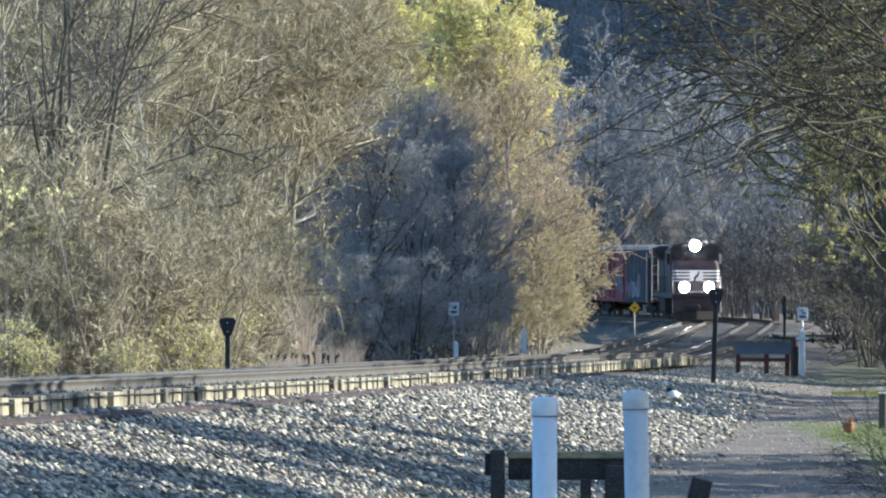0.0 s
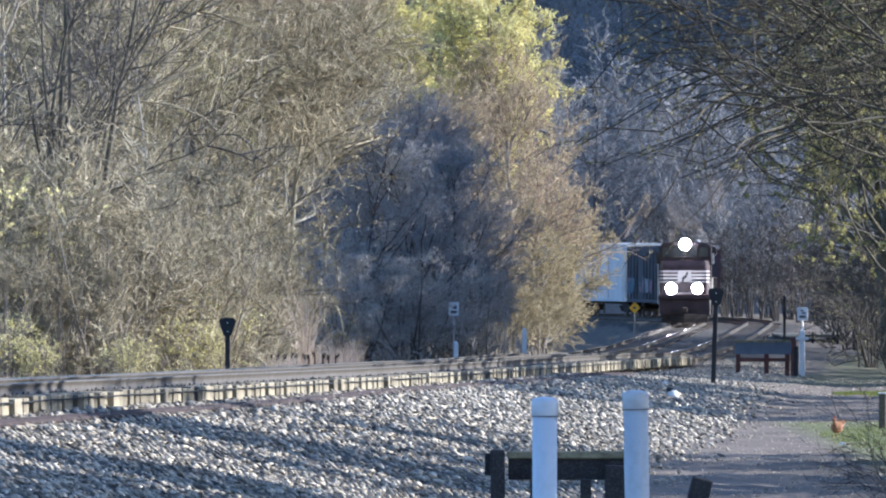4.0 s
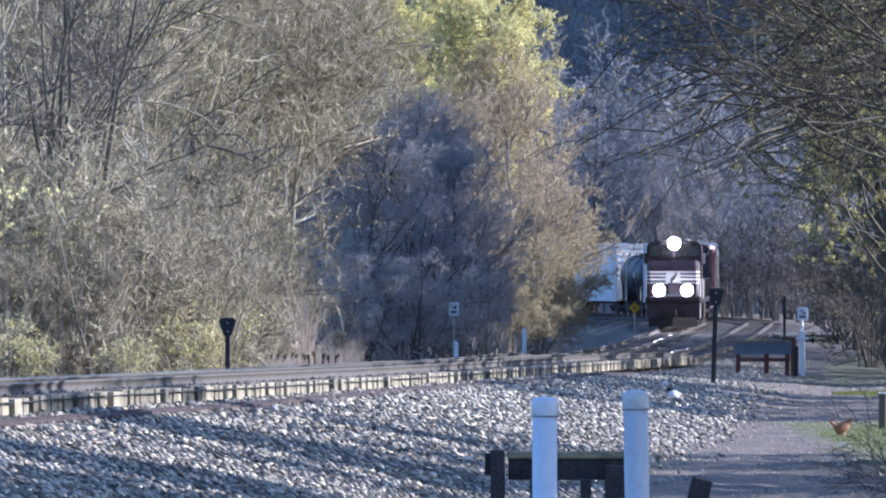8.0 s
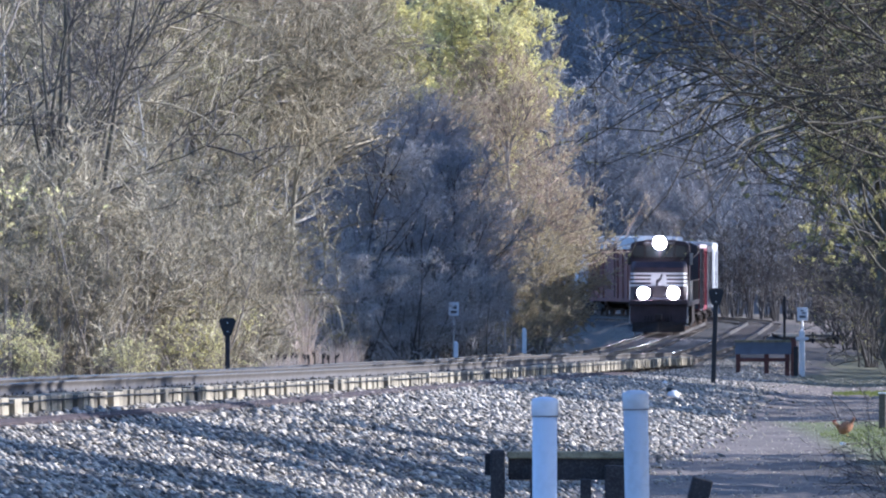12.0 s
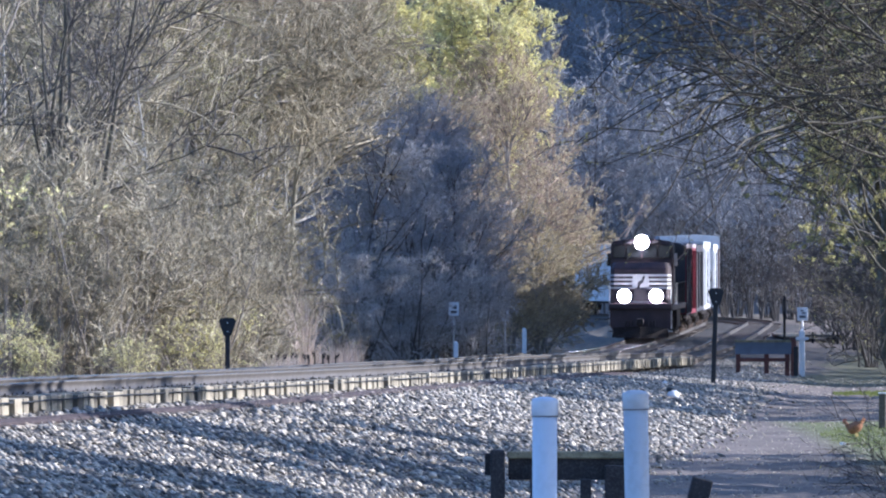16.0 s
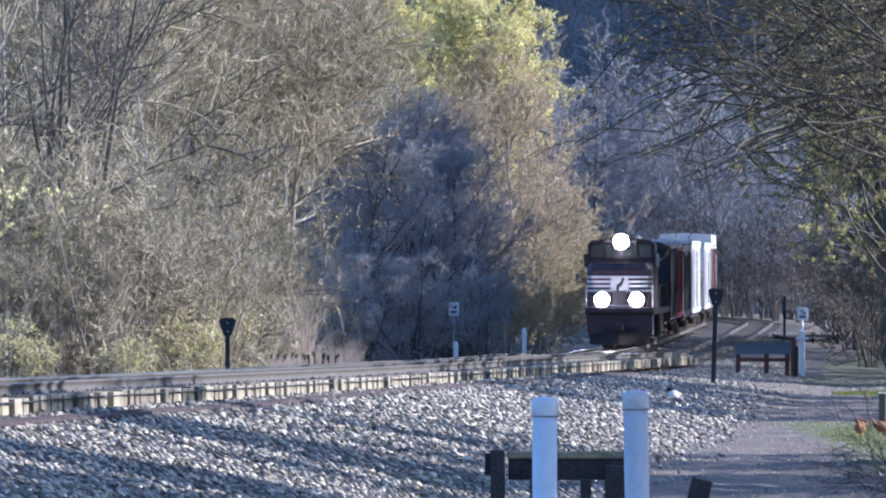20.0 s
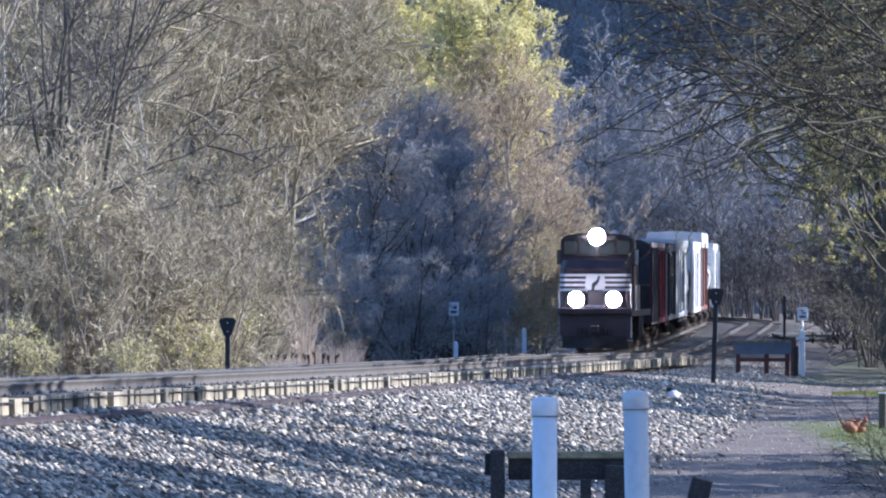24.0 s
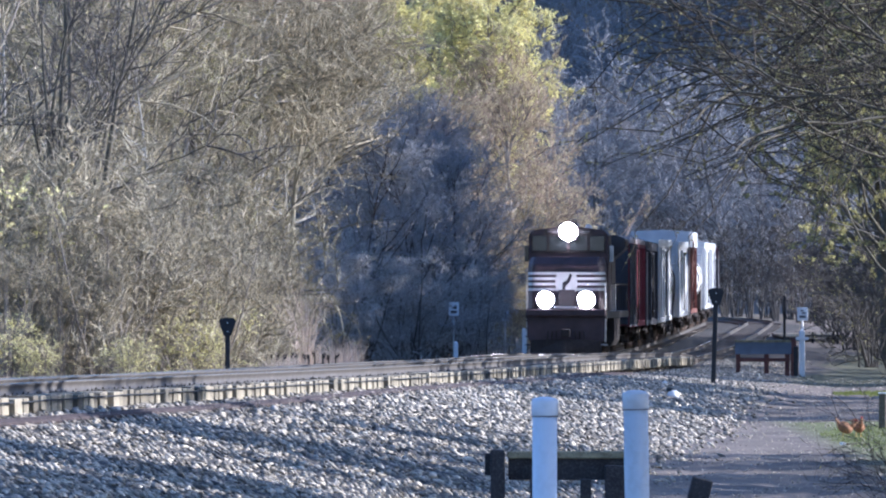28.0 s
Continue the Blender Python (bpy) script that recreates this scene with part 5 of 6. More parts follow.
def tank_car(label, length, body_mat, placard):
    """A tank car: barrel with domed ends, saddles, top platform with dome, side ladder."""
    L = length / 2
    car = thing("tank_car", label, "tank car", group="freight train")
    underframe(car, L)
    e = L - 0.55
    r = 1.42
    prof = [(0.05, -e)] + [(r * math.sin(a), -e + 0.55 - 0.55 * math.cos(a)) for a in (0.25, 0.55, 0.85, 1.15, 1.57)]
    prof = prof + [(rr, -z) for rr, z in prof[::-1]]
    bm = bmesh.new(); lathe(bm, prof, 28, pose(0, 0, 2.72, -90))
    body = part("barrel", bm, body_mat, car)
    bm = bmesh.new(); lathe(bm, [(0.45, 0), (0.45, 0.4), (0.3, 0.48), (0.05, 0.5)], 16, Matrix.Translation((0, 0, 4.08)))
    part("dome", bm, body_mat, body)
    bm = bmesh.new(); box(bm, -0.9, 0.9, -1.1, 1.1, 4.16, 4.2)
    for x in (-0.88, 0.88):
        for y in (-1.05, 0, 1.05):
            tube(bm, (x, y, 4.2), (x, y, 4.85), 0.02, 5)
        tube(bm, (x, -1.05, 4.85), (x, 1.05, 4.85), 0.02, 5)
    part("top_platform", bm, "grime", car)
    for y in (-e + 1.2, e - 1.2):
        bm = bmesh.new(); prism(bm, [(-1.3, 1.05), (1.3, 1.05), (1.4, 2.3), (1.1, 1.75), (0.5, 1.4), (-0.5, 1.4), (-1.1, 1.75), (-1.4, 2.3)], y - 0.25, y + 0.25)
        part("saddle", bm, "grime", car)
        bm = bmesh.new()
        for k in range(24):
            a, b = k * math.pi / 12, (k + 1) * math.pi / 12
            tube(bm, (1.44 * math.cos(a), y * 0.55, 2.72 + 1.44 * math.sin(a)), (1.44 * math.cos(b), y * 0.55, 2.72 + 1.44 * math.sin(b)), 0.03, 4, caps=False)
        part("band", bm, "grime", body)
    for s in (-1, 1):
        ladder(car, s * 1.5, 0.6, 1.0, 4.1)
        bm = bmesh.new(); box(bm, s * 1.43 - 0.02, s * 1.43 + 0.02, -2.0, -1.6, 2.6, 3.0)
        part("placard", bm, placard, car, "small pale placard")
        for y in (-L + 0.5, L - 0.5):
            bm = bmesh.new(); tube(bm, (s * 1.35, y, 1.1), (s * 1.35, y, 2.0), 0.02, 5); tube(bm, (-1.35, y, 2.0), (1.35, y, 2.0), 0.02, 5)
            part("end_railing", bm, "steel", car)
    return car


# the train: each vehicle with its nose's distance behind the front of the locomotive and its length
TRAIN = [(build_locomotive(), 0.0, 22.0),
         (boxcar("red boxcar with dark replaced panels, pale roof and sprayed paint", 18.7, 4.7, "car_red", "car_pale", True, 12, 15, 0, 8.2), 22.9, 18.7),
         (boxcar("dark blue-grey boxcar with faded sprayed paint", 15.4, 4.65, "car_dark", "car_dark", True, 10, 10), 41.9, 15.4),
         (boxcar("clean white boxcar with a sliding door", 19.2, 4.85, "car_white", "car_roof", True, 4), 57.6, 19.2),
         (tank_car("short black tank car with a pale placard", 8.6, "tank_dark", "white"), 77.1, 8.4),
         (boxcar("white boxcar with smooth panelled sides", 17.4, 4.8, "car_white", "car_roof", True, 2), 85.7, 17.4),
         (boxcar("tall boxcar with a pale top and orange-brown sides", 16.2, 5.3, "car_brown", "car_roof", True, 10, 0, 0.55), 103.4, 16.2),
         (tank_car("long white tank car", 16.0, "car_white", "sign_mark"), 120.0, 16.0),
         (boxcar("white boxcar near the end of the visible train", 17.0, 4.8, "car_white", "car_roof"), 136.2, 17.0),
         (boxcar("plain white boxcar far back in the train", 16.4, 4.8, "car_white", "car_roof", True, 8), 153.6, 16.4),
         (hopper("dark grey covered hopper", 11.2, 4.5, "car_dark"), 170.4, 11.2),
         (boxcar("maroon boxcar at the end of the visible train", 16.4, 4.6, "car_purple", "car_purple", True, 14), 182.0, 16.4)]
SPEED, START = 6.33, 176.4


# ---- things beside the line ----
def pvc_marker(px, top_px, label, skin="pvc"):
    """A capped plastic marker pipe close to the camera."""
    d = 32.5
    x, top = at_px(px, d), EYE_H - (top_px - 441) * d / 13000
    g = float(ground_z(x, d))
    ob = thing("marker_pipe", label, "marker post", x, d, g, group="marker pipes")
    h = top - g
    bm = bmesh.new(); lathe(bm, [(0.0545, -0.2), (0.0545, h - 0.06)], 32)
    part("pipe", bm, skin, ob)
    bm = bmesh.new(); lathe(bm, [(0.0575, h - 0.085), (0.0588, h - 0.083), (0.0588, h - 0.021), (0.0565, h - 0.014), (0.042, h - 0.006), (0.02, h - 0.001), (0.004, h)], 32)
    cap = part("cap", bm, skin, ob)
    bm = bmesh.new(); lathe(bm, [(0.055, h - 0.089), (0.0575, h - 0.089), (0.0575, h - 0.0845), (0.055, h - 0.0845)], 32)
    part("seam", bm, "sign_mark", cap, "dark seam under the cap")
    return ob


pvc_marker(964, 702, "capped white plastic marker pipe beside the wooden barrier")
p2 = pvc_marker(1135, 690, "capped white plastic marker pipe, slightly leaning and stained", "pvc_old")
p2.matrix_basis = p2.matrix_basis @ pose(0, 0, 0, 0, -0.9, 0)


def wood_barrier():
    d = 70.0
    s = 13000 / d
    zz = lambda py: EYE_H - (py - 441) / s
    ob = thing("wooden_barrier", "dark weathered timber barrier with a pale dry top rail", "barrier")
    for px0, px1, top in ((868, 894, 796), (938, 962, 830), (1027, 1046, 848), (1070, 1108, 824)):
        x0, x1 = at_px(px0, d), at_px(px1, d)
        g = float(ground_z((x0 + x1) / 2, d))
        bm = bmesh.new(); box(bm, x0, x1, d - 0.08, d + 0.08, g - 0.2, zz(top), 0.012)
        part("post", bm, "oldwood", ob)
    for px0, px1, t, b, dy in ((900, 1112, 810, 850, 0.12), (858, 880, 803, 842, 0.14)):
        bm = bmesh.new(); box(bm, at_px(px0, d), at_px(px1, d), d + dy - 0.05, d + dy + 0.05, zz(b), zz(t), 0.012)
        part("rail_board", bm, "oldwood", ob)
    # dry tan board, with light on its top put into the pale colour
    bm = bmesh.new(); box(bm, at_px(898, d), at_px(1112, d), d + 0.03, d + 0.21, zz(812), zz(799), 0.012)
    part("top_rail", bm, "drywood", ob, "dry tan top board, its lit paleness put into the colour")
    ob2 = thing("leaning_post", "short dark leaning timber post", "post")
    x = at_px(1222, d); g = float(ground_z(x, d))
    bm = bmesh.new(); box(bm, -0.1, 0.1, -0.09, 0.09, -0.3, zz(842) - g, 0.015)
    part("post", bm, "oldwood", ob2)
    ob2.matrix_basis = pose(x - 0.1, d, g, 0, 14, 0)


wood_barrier()


def shovel_sign(px, d, head_py, base_z=None, lean=0.0):
    """The back of a small tapered line-side sign on a post."""
    s = 13000 / d
    x = at_px(px, d)
    g = float(ground_z(x, d)) if base_z is None else base_z
    top = EYE_H - (head_py - 441) / s
    h = top - g
    ob = thing("lineside_sign", "small dark tapered sign plate on a post beside the track", "sign", x, d, g, group="lineside signs")
    bm = bmesh.new(); box(bm, -0.06, 0.06, -0.05, 0.05, -0.4, h - 0.2, 0.01)
    part("post", bm, "sign_back", ob)
    bm = bmesh.new()
    prism(bm, [(-0.10, h - 0.46), (0.10, h - 0.46), (0.215, h - 0.10), (0.17, h - 0.02), (0, h), (-0.17, h - 0.02), (-0.215, h - 0.10)], -0.075, -0.05)
    part("plate", bm, "sign_back", ob)
    bm = bmesh.new()
    for z in (h - 0.36, h - 0.14):
        tube(bm, (0, -0.095, z), (0, -0.07, z), 0.018, 8)
    part("bolt", bm, "steel", ob)
    ob.matrix_basis = ob.matrix_basis @ pose(0, 0, 0, 0, lean, 0)


shovel_sign(403, 186, 562)
shovel_sign(1262, 196, 510, lean=1.8)


def board_sign(px, py, d, w, h, name, label, rows):
    """A square sign board on a thin post."""
    s = 13000 / d
    x = at_px(px, d); g = float(ground_z(x, d)); z = EYE_H - (py - 441) / s - g
    ob = thing(name, label, "sign", x, d, g, group="line signs")
    bm = bmesh.new(); tube(bm, (0, 0, -0.3), (0, 0, z + h / 2), 0.035, 8)
    part("post", bm, "steel", ob)
    bm = bmesh.new(); box(bm, -w / 2, w / 2, -0.06, -0.036, z - h / 2, z + h / 2, 0.008)
    b = part("board", bm, "sign_white", ob)
    for k, (x0, x1, z0, z1) in enumerate(rows):
        bm = bmesh.new(); box(bm, x0 * w, x1 * w, -0.066, -0.058, z + z0 * h, z + z1 * h)
        part("print_bar", bm, "sign_mark", b, "plain dark bar of print")


board_sign(803, 547, 330, 0.46, 0.62, "square_sign", "white square sign with dark print on a thin post", ((-0.3, 0.3, -0.32, -0.12), (-0.12, 0.28, 0.0, 0.12), (0.05, 0.28, 0.12, 0.25)))
board_sign(894, 558, 345, 0.34, 0.56, "square_sign", "narrow white sign with a dark bar on a thin post", ((-0.12, 0.12, -0.32, 0.32),))
board_sign(1420, 556, 236, 0.34, 0.42, "square_sign", "white square sign with dark print behind the white post", ((-0.3, 0.3, -0.3, -0.12), (-0.05, 0.3, 0.02, 0.14), (-0.2, 0.1, 0.2, 0.3)))


def white_post(px, top, d, w, label, arms=False):
    s = 13000 / d
    x = at_px(px, d); g = float(ground_z(x, d)); h = EYE_H - (top - 441) / s - g
    ob = thing("white_post", label, "post", x, d, g, group="white posts")
    bm = bmesh.new(); box(bm, -w / 2, w / 2, -w / 2, w / 2, -0.3, h - 0.03, 0.015)
    part("shaft", bm, "sign_white", ob)
    bm = bmesh.new(); lathe(bm, [(w * 0.7, h - 0.03), (w * 0.5, h), (0.01, h + 0.05)], 4, pose(0, 0, 0, 0, 0, 45))
    part("cap", bm, "sign_white", ob)
    if arms:
        bm = bmesh.new(); box(bm, -0.2, 0.2, -w / 2 - 0.04, -w / 2, h - 0.3, h - 0.2, 0.01)
        part("cross_arm", bm, "sign_white", ob)
        bm = bmesh.new(); box(bm, -0.26, -0.12, -0.05, 0.05, 0.0, h - 0.5, 0.01)
        part("side_stake", bm, "sign_back", ob, "dark stake beside the post")


white_post(807, 606, 322, 0.2, "short white wooden line post")
white_post(928, 582, 318, 0.19, "white wooden line post taller than its neighbour")
white_post(1419, 585, 229, 0.17, "white wooden post with a short cross arm", True)


def diamond_sign():
    d = 428.0
    x, g = at_px(1123, d), 0
    g = float(ground_z(x, d)); z = EYE_H - (545 - 441) * d / 13000 - g
    ob = thing("warning_sign", "yellow diamond speed sign on a steel post", "sign", x, d, g)
    bm = bmesh.new(); tube(bm, (0, 0, -0.3), (0, 0, z + 0.2), 0.035, 8)
    part("post", bm, "steel", ob)
    bm = bmesh.new(); box(bm, -0.24, 0.24, -0.02, 0.02, -0.24, 0.24, 0.01, pose(0, -0.06, z, 0, 45, 0))
    b = part("plate", bm, "yellow", ob)
    bm = bmesh.new(); box(bm, -0.09, 0.09, -0.09, -0.082, z - 0.06, z + 0.06)
    part("print_bar", bm, "sign_mark", b, "plain dark bar of print")


diamond_sign()


def bench_barrier():
    """A low timber barrier with a pale board, where the path ends."""
    d = 230.0
    g = float(ground_z(at_px(1350, d), d))
    zz = lambda py: EYE_H - (py - 441) * d / 13000
    ob = thing("low_barrier", "low red-stained timber barrier with a pale blue board", "barrier")
    for px in (1306, 1356, 1393):
        x = at_px(px, d)
        bm = bmesh.new(); box(bm, x - 0.07, x + 0.07, d - 0.07, d + 0.07, g - 0.2, zz(612), 0.01)
        part("post", bm, "redwood", ob)
    bm = bmesh.new(); box(bm, at_px(1301, d), at_px(1400, d), d - 0.12, d - 0.07, zz(627), zz(606), 0.01)
    part("board", bm, "blueboard", ob, "pale blue board")
    bm = bmesh.new(); box(bm, at_px(1303, d), at_px(1398, d), d - 0.10, d - 0.06, zz(640), zz(634), 0.01)
    part("lower_rail", bm, "redwood", ob)
    bm = bmesh.new(); box(bm, at_px(1300, d), at_px(1400, d), d - 0.16, d + 0.1, zz(606), zz(602), 0.008)
    part("cap_board", bm, "drywood", ob, "pale cap board")
    for px0, px1, t in ((1399, 1409, 600),):
        bm = bmesh.new(); box(bm, at_px(px0, d), at_px(px1, d), d - 0.1, d + 0.1, g - 0.2, zz(t), 0.01)
        part("end_post", bm, "redwood", ob)


bench_barrier()


def footbridge():
    """A timber deck with railing beside the line, beyond the white post."""
    d = 365.0
    zz = lambda py: EYE_H - (py - 441) * d / 13000
    ob = thing("timber_deck", "small timber deck with a dark railing and pale planks", "deck")
    g = float(ground_z(at_px(1450, d), d))
    for px in (1388, 1438, 1475, 1482):
        x = at_px(px, d)
        bm = bmesh.new(); box(bm, x - 0.06, x + 0.06, d - 0.06, d + 0.06, g - 0.3, zz(524 if px == 1388 else 588), 0.008)
        part("post", bm, "oldwood", ob)
    bm = bmesh.new(); box(bm, at_px(1425, d), at_px(1486, d), d - 0.1, d - 0.06, zz(596), zz(593), 0.006)
    part("handrail", bm, "oldwood", ob)
    for k in range(7):
        bm = bmesh.new(); y = d + 4 + k * 2.2
        z0 = zz(600)
        box(bm, at_px(1395, d), at_px(1505, d), y, y + 1.9, z0, z0 + 0.08, 0.01)
        part("deck_plank", bm, "tie", ob)
    for px in (1400, 1500):
        bm = bmesh.new(); x = at_px(px, d)
        box(bm, x - 0.08, x + 0.08, d + 4, d + 19.2, zz(600) - 0.2, zz(600), 0.01)
        for y in (d + 4.2, d + 11, d + 18.8):
            box(bm, x - 0.08, x + 0.08, y - 0.1, y + 0.1, g - 0.8, zz(600) - 0.2)
        part("bearer", bm, "oldwood", ob)


footbridge()


def edge_post():
    d = 150.0
    x = at_px(1561, d); g = float(ground_z(x, d)); h = EYE_H - (697 - 441) * d / 13000 - g
    ob = thing("stub_post", "short weathered timber post in the grass", "post", x, d, g)
    bm = bmesh.new(); box(bm, -0.07, 0.07, -0.07, 0.07, -0.2, h, 0.02)
    part("shaft", bm, "bark_olive", ob)
    bm = bmesh.new(); box(bm, -0.08, 0.08, -0.08, 0.08, h - 0.003, h + 0.025, 0.008)
    part("sawn_top", bm, "sign_white", ob, "pale top")


edge_post()


def white_lump(px, py, d, r, label):
    x = at_px(px, d); g = float(ground_z(x, d)) + 0.03
    ob = thing("plastic_scrap", label, "debris", x, d, g)
    bm = bmesh.new(); lathe(bm, [(r, 0), (r * 1.02, r * 0.4), (r * 0.8, r * 0.9), (r * 0.3, r * 1.15), (0.01, r * 1.2)], 12)
    part("shell", bm, "sign_white", ob)
    bm = bmesh.new(); box(bm, -r * 1.1, -r * 0.2, -r * 0.3, r * 0.3, r * 0.9, r * 1.5, 0.01)
    part("dark_strap", bm, "sign_back", ob)


def lying_board(px, py, d, w, turn):
    x = at_px(px, d)
    ob = thing("pale_board", "short pale board lying in the grass", "board", x, d, float(ground_z(x, d)), turn)
    bm = bmesh.new(); box(bm, -w / 2, w / 2, -0.08, 0.08, 0.01, 0.045, 0.008)
    part("plank", bm, "drywood", ob)
    bm = bmesh.new(); box(bm, -w / 2 - 0.01, -w / 2 + 0.07, -0.085, 0.085, 0.0, 0.055, 0.008)
    part("end_batten", bm, "sign_white", ob)


lying_board(1512, 788, 135.0, 0.5, 8)
white_lump(1191, 706, 170.5, 0.14, "small white plastic cap lying on the ballast")
white_lump(1176, 680, 187.0, 0.06, "tiny white plastic scrap on the ballast")


def tufts(name, label, material, n, place, length, width, seed):
    """Blades of grass as thin bent strips, one object of loose stuff."""
    rng = np.random.default_rng(seed)
    x, y = place(rng, n)
    z = ground_z(x, y) - 0.02
    a = rng.random(n) * 6.28
    h = length * rng.uniform(0.4, 1.2, n)
    bend = rng.uniform(0.1, 0.6, n) * h
    c, s = np.cos(a), np.sin(a)
    w = width * rng.uniform(0.6, 1.3, n)
    p0 = np.stack([x - s * w, y + c * w, z], -1); p1 = np.stack([x + s * w, y - c * w, z], -1)
    m0 = np.stack([x - s * w * 0.7 + c * bend * 0.3, y + c * w * 0.7 + s * bend * 0.3, z + h * 0.6], -1)
    m1 = np.stack([x + s * w * 0.7 + c * bend * 0.3, y - c * w * 0.7 + s * bend * 0.3, z + h * 0.6], -1)
    t0 = np.stack([x + c * bend - s * w * 0.1, y + s * bend + c * w * 0.1, z + h], -1); t1 = t0 + np.stack([s, -c, 0 * s], -1) * (w * 0.2)[:, None]
    v = np.stack([p0, p1, m1, m0, t1, t0], 1).reshape(-1, 3)
    i = np.arange(n) * 6
    q = np.concatenate([np.stack([i, i + 1, i + 2, i + 3], 1), np.stack([i + 3, i + 2, i + 4, i + 5], 1)])
    tagged(new(name, raw_mesh(name, v, q, material)), label, "grass", kind="stuff")


def spot_patch(cx, cy, rx, ry):
    def place(rng, n):
        a, r = rng.random(n) * 6.28, np.sqrt(rng.random(n))
        return cx + rx * r * np.cos(a), cy + ry * r * np.sin(a)
    return place


tufts("grass_patch", "short spring grass at the path's edge", "grass", 9000, spot_patch(9.3, 140, 2.0, 13), 0.07, 0.006, 51)
tufts("grass_patch", "thin grass strip beyond the path", "grass", 2500, spot_patch(11.6, 196, 1.2, 3.0), 0.10, 0.01, 52)
tufts("dry_grass", "pale dry grass beside the far track", "drygrass", 2600, spot_patch(at_px(560, 212), 214, 1.3, 6), 1.15, 0.008, 53)
tufts("dry_reeds", "tuft of tall pale dry reeds beside the far track", "drygrass", 160, spot_patch(at_px(540, 209), 209, 0.14, 0.8), 2.9, 0.013, 55)
tufts("dry_grass", "pale dry weeds along the bank", "drygrass", 5000, spot_patch(at_px(230, 190), 190, 4.6, 6), 0.55, 0.008, 54)


def weed_stalks():
    """A row of dead weed stalks with dark seed heads behind the far track."""
    rng = random.Random(6)
    d = 201.0
    for k in range(11):
        px = 482 + k * 11 + rng.uniform(-3, 3)
        x = at_px(px, d); g = float(ground_z(x, d)); h = EYE_H - (622 + rng.uniform(0, 8) - 441) * d / 13000 - g
        ob = thing("dead_weed", "dead weed stalk with a dark seed head", "weed", x, d, g, group="dead weeds")
        bm = bmesh.new(); tube(bm, (0, 0, -0.1), (rng.uniform(-0.04, 0.04), 0, h), 0.03, 5, 0.018)
        part("stalk", bm, "twig_dark", ob)
        bm = bmesh.new(); tube(bm, (0, 0, h - 0.12), (rng.uniform(-0.14, 0.14), 0, h + 0.02), 0.045, 6, 0.02)
        part("seed_head", bm, "twig_dark", ob)


weed_stalks()


def hen(label):
    ob = thing("hen", label, "chicken", group="hens")
    bm = bmesh.new()
    # body: a plump egg with raised tail, head to -y
    prof = [(0.02, -0.15), (0.07, -0.13), (0.10, -0.07), (0.115, 0.0), (0.10, 0.08), (0.06, 0.14), (0.02, 0.17)]
    lathe(bm, prof, 14, pose(0, 0, 0.19, -78))
    part("body", bm, "hen", ob)
    bm = bmesh.new(); tube(bm, (0, -0.10, 0.22), (0, -0.16, 0.33), 0.055, 10, 0.03)
    lathe(bm, [(0.01, -0.04), (0.032, -0.02), (0.036, 0.0), (0.03, 0.022), (0.01, 0.036)], 10, Matrix.Translation((0, -0.165, 0.345)))
    head = part("head_and_neck", bm, "hen", ob)
    bm = bmesh.new(); tube(bm, (0, -0.19, 0.345), (0, -0.225, 0.335), 0.012, 6, 0.002)
    part("beak", bm, "beak", head)
    bm = bmesh.new(); prism(bm, [(-0.20, 0.37), (-0.13, 0.37), (-0.125, 0.40), (-0.15, 0.39), (-0.16, 0.41), (-0.175, 0.39), (-0.195, 0.40)], -0.006, 0.006, "x")
    part("comb", bm, "comb", head)
    bm = bmesh.new()
    for k in range(5):
        a = (k - 2) * 0.22
        tube(bm, (0.02 * (k - 2), 0.12, 0.22), (0.05 * (k - 2), 0.22, 0.33 - abs(a) * 0.05), 0.035, 6, 0.012)
    part("tail", bm, "hen", ob)
    for s in (-1, 1):
        bm = bmesh.new(); lathe(bm, [(0.005, -0.11), (0.05, -0.06), (0.06, 0.0), (0.04, 0.08), (0.005, 0.13)], 10, pose(s * 0.09, 0.0, 0.20, -80) @ Matrix.Diagonal((0.45, 1, 1, 1)))
        part("wing", bm, "hen", ob)
        bm = bmesh.new(); tube(bm, (s * 0.045, 0.0, 0.12), (s * 0.045, 0.0, 0.01), 0.01, 6)
        for t in (-0.03, 0, 0.03):
            tube(bm, (s * 0.045, 0, 0.008), (s * 0.045 + t, -0.06, 0.004), 0.006, 5)
        part("leg", bm, "beak", ob)
    return ob


HEN_1, HEN_2 = hen("plump brown hen pecking in the grass"), hen("second brown hen beside the path")


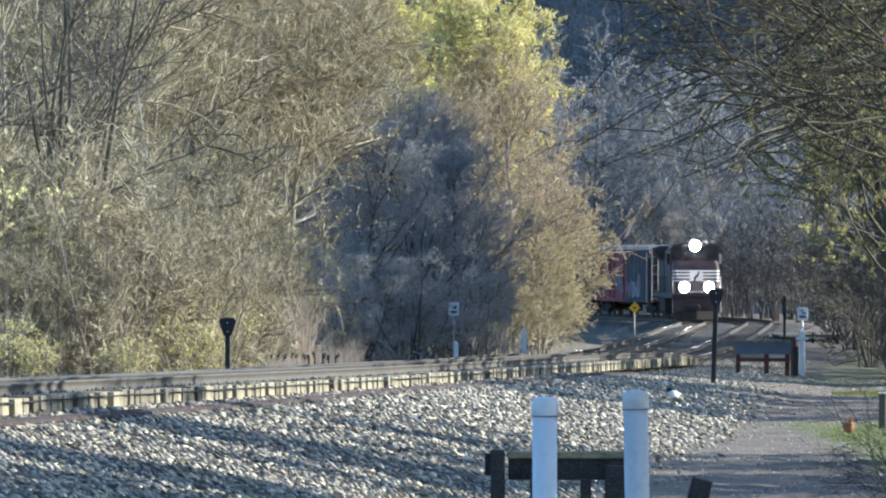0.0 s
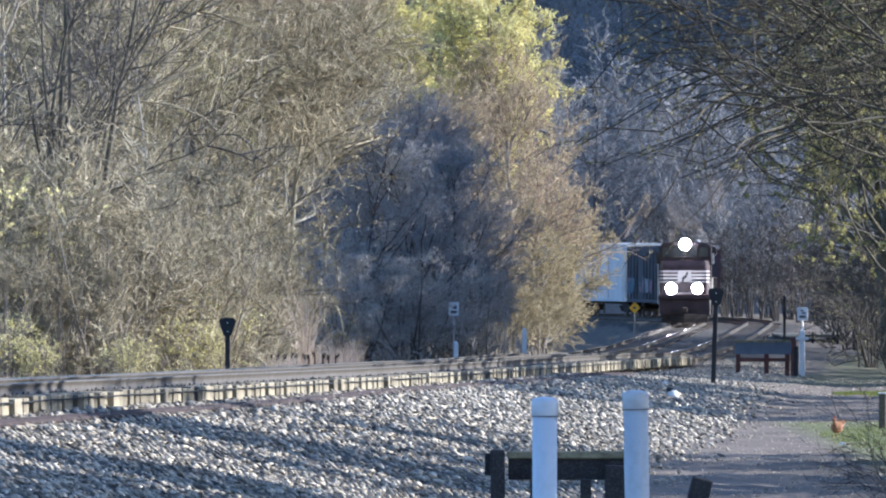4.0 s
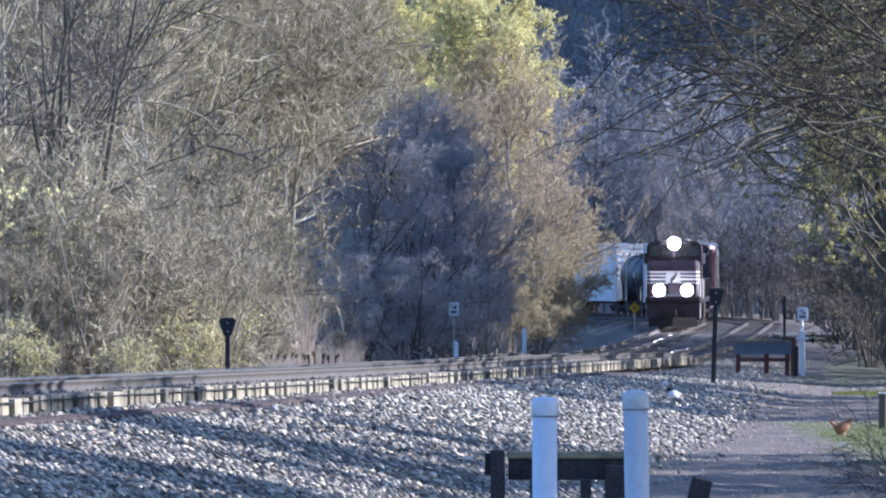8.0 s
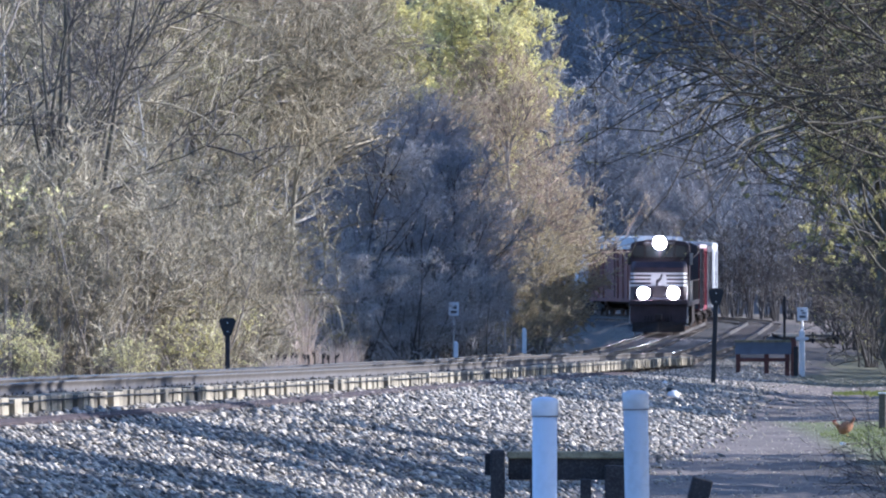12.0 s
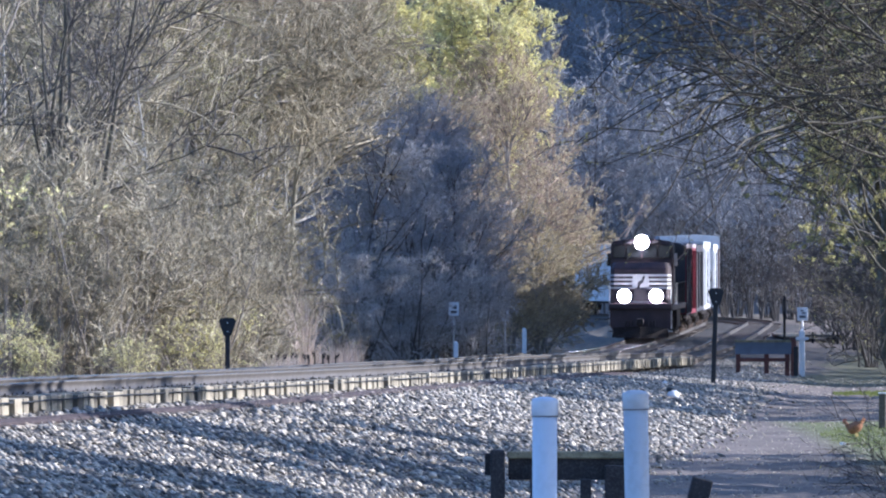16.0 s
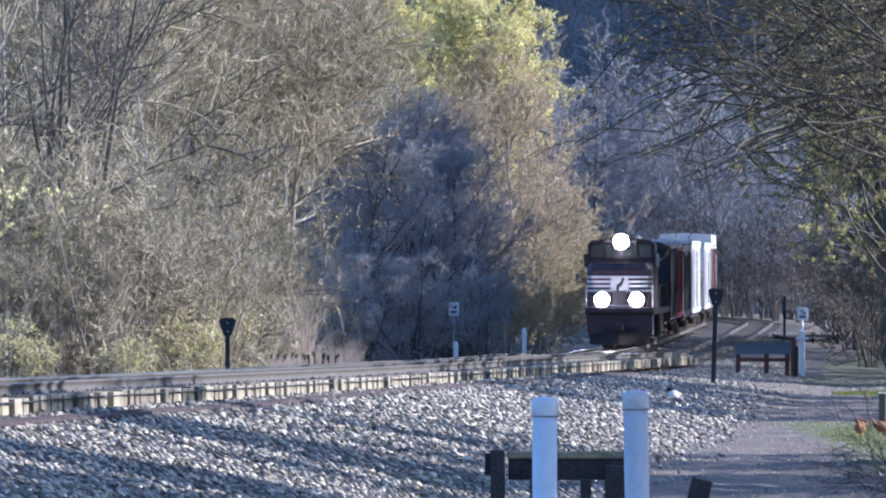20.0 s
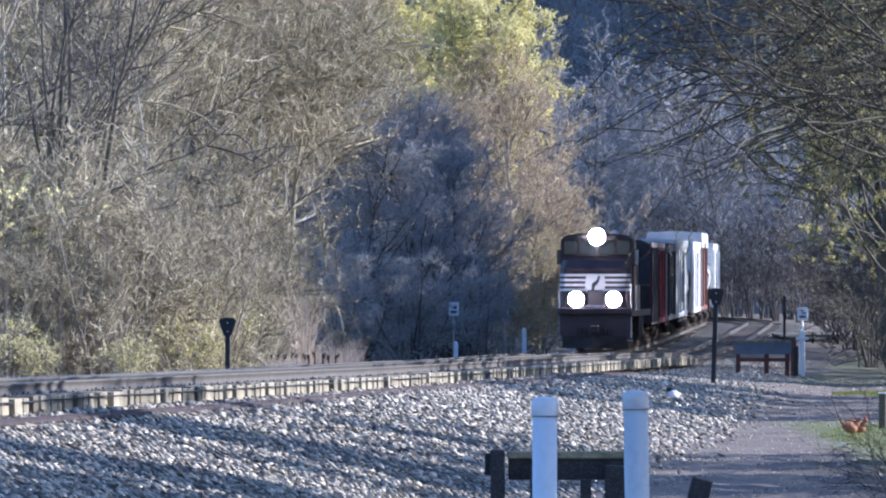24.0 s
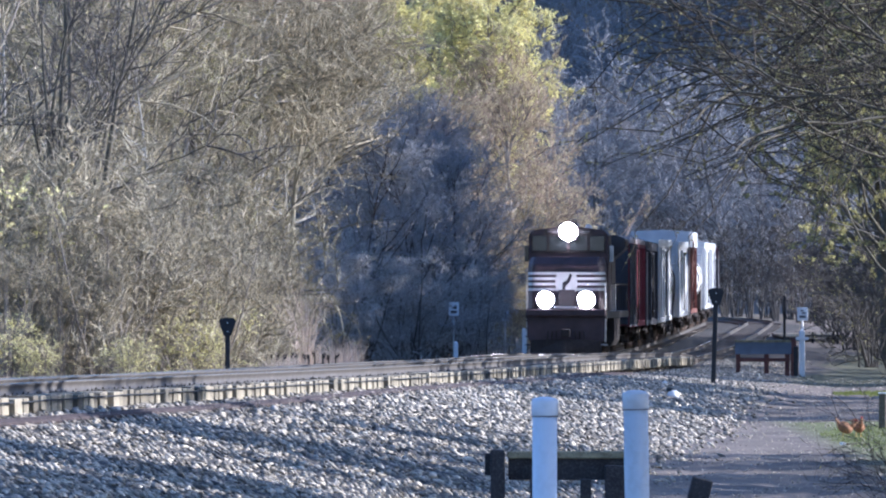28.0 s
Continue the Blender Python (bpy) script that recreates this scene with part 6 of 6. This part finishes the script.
# ---- thin exhaust haze over the locomotive: rigid puffs that rise and drift back ----
def smoke_material():
    m = bpy.data.materials.new("thin_exhaust")
    m.use_nodes = True
    n, l = m.node_tree.nodes, m.node_tree.links
    b = n["Principled BSDF"]
    b.inputs["Base Color"].default_value = (0.6, 0.53, 0.47, 1)
    b.inputs["Roughness"].default_value = 1.0
    b.inputs["Specular IOR Level"].default_value = 0.0
    tr = n.new("ShaderNodeBsdfTransparent")
    tc, ns = n.new("ShaderNodeTexCoord"), n.new("ShaderNodeTexNoise")
    ns.inputs["Scale"].default_value, ns.inputs["Detail"].default_value = 1.1, 4
    l.new(tc.outputs["Object"], ns.inputs["Vector"])
    mr = n.new("ShaderNodeMapRange")
    mr.inputs["From Min"].default_value, mr.inputs["From Max"].default_value = 0.35, 0.75
    mr.inputs["To Min"].default_value, mr.inputs["To Max"].default_value = 0.0, 0.10
    l.new(ns.outputs["Fac"], mr.inputs["Value"])
    mx = n.new("ShaderNodeMixShader")
    l.new(mr.outputs[0], mx.inputs[0]); l.new(tr.outputs[0], mx.inputs[1]); l.new(b.outputs[0], mx.inputs[2])
    l.new(mx.outputs[0], n["Material Output"].inputs["Surface"])
    return m


PUFFS = []


def build_puffs():
    sm = smoke_material()
    rng = random.Random(17)
    for k in range(3):
        bm = bmesh.new()
        bmesh.ops.create_icosphere(bm, subdivisions=2, radius=1.0)
        r = 1.1 + 0.45 * k
        for v in bm.verts:
            v.co *= r * (1 + 0.55 * noise.noise(v.co * 1.6 + Vector((k * 7.1, 0, 0))))
            v.co.z *= 0.9
        for f in bm.faces:
            f.smooth = True
        me = bpy.data.meshes.new("smoke_puff"); bm.to_mesh(me); bm.free(); me.materials.append(sm)
        ob = new("smoke_puff", me)
        tagged(ob, "thin brownish puff of diesel exhaust over the locomotive", "smoke", "exhaust puffs")
        PUFFS.append((ob, k * 1.9, rng.uniform(-0.6, 0.6), rng.uniform(0.6, 1.0)))


build_puffs()


# ---- what moves ----
def train_pose(front, length, t):
    """A vehicle stands on the line by its two truck centres."""
    a = START - SPEED * t + front
    e = min(4.1, length * 0.21) if length > 12 else 1.9
    x0, y0, z0, h0 = line_a(a + e)
    x1, y1, z1, h1 = line_a(a + length - e)
    h = math.atan2(x1 - x0, y1 - y0)
    k = (length / 2 - e) / (length - 2 * e)
    pitch = math.degrees(math.atan2(z1 - z0, y1 - y0))
    return pose(x0 + (x1 - x0) * k, y0 + (y1 - y0) * k, z0 + (z1 - z0) * k, 0, 0, -math.degrees(h)) @ pose(0, 0, 0, pitch, 0, 0)


def hen_row(px, d, turn, dip=0):
    x = at_px(px, d)
    return pose(x, d, float(ground_z(x, d)), dip, 0, turn)


def motions():
    for ob, front, length in TRAIN:
        walk(ob, [(t, train_pose(front, length, t)) for t in range(0, 29)])
    for ws, car in SPIN:
        y = ws.matrix_basis.translation.y
        walk(ws, [(k / 10, pose(0, y, 0.5, math.degrees(SPEED * k / 10 / 0.5), 0, 0)) for k in range(281)])
    for ob, phase, side, rise in PUFFS:
        # each puff hangs in the wake: it keeps its height over the stack while trailing behind it
        rows = []
        for t in range(0, 29):
            back = 10.5 + phase * 1.6 + 0.6 * math.sin(0.7 * t + phase)
            x, y, z, h = line_a(START - SPEED * t + back, side)
            rows.append((t, pose(x, y, z + 5.3 + rise * phase * 0.75 + 0.25 * math.sin(0.9 * t + 2 * phase), 0, 0, 25 * math.sin(0.3 * t + phase))))
        walk(ob, rows)
    d = 142.0
    walk(HEN_1, [(t, hen_row(px, d, turn, dip)) for t, px, turn, dip in (
        (0, 1502, 10, 0), (1, 1499, 30, 5), (2, 1483, 60, 0), (3, 1478, 10, 0), (4.5, 1484, -30, 5), (6, 1491, -60, 12), (7, 1495, -70, 15), (8, 1495, -75, 18), (9, 1493, -75, 15),
        (10, 1494, -65, 12), (11, 1493, -65, 10), (12, 1501, -85, 18), (13.5, 1506, -120, 8), (15, 1510, -150, 0), (16, 1517, -110, 15), (17, 1523, -90, 18), (18, 1525, -95, 15), (19, 1525, -60, 10),
        (20, 1523, -20, 8), (21, 1521, 40, 10), (21.5, 1520, 70, 12), (23.5, 1519, 90, 5), (24, 1501, 95, 10), (24.5, 1491, 60, 12), (25, 1485, 30, 8), (26, 1481, 40, 8), (27, 1487, 80, 15), (28, 1491, 85, 15))])
    walk(HEN_2, [(t, hen_row(px, d + 0.5, turn, dip)) for t, px, turn, dip in (
        (0, 1640, 90, 0), (12, 1620, 90, 5), (17, 1600, 90, 0), (19, 1566, 90, 5), (20, 1558, 90, 8), (21, 1554, 80, 8), (21.5, 1546, 75, 5), (23.5, 1522, 60, 8), (24, 1519, 40, 5), (25, 1521, 20, 5),
        (26, 1520, 15, 5), (27, 1518, 20, 5), (28, 1519, 15, 5))])


motions()
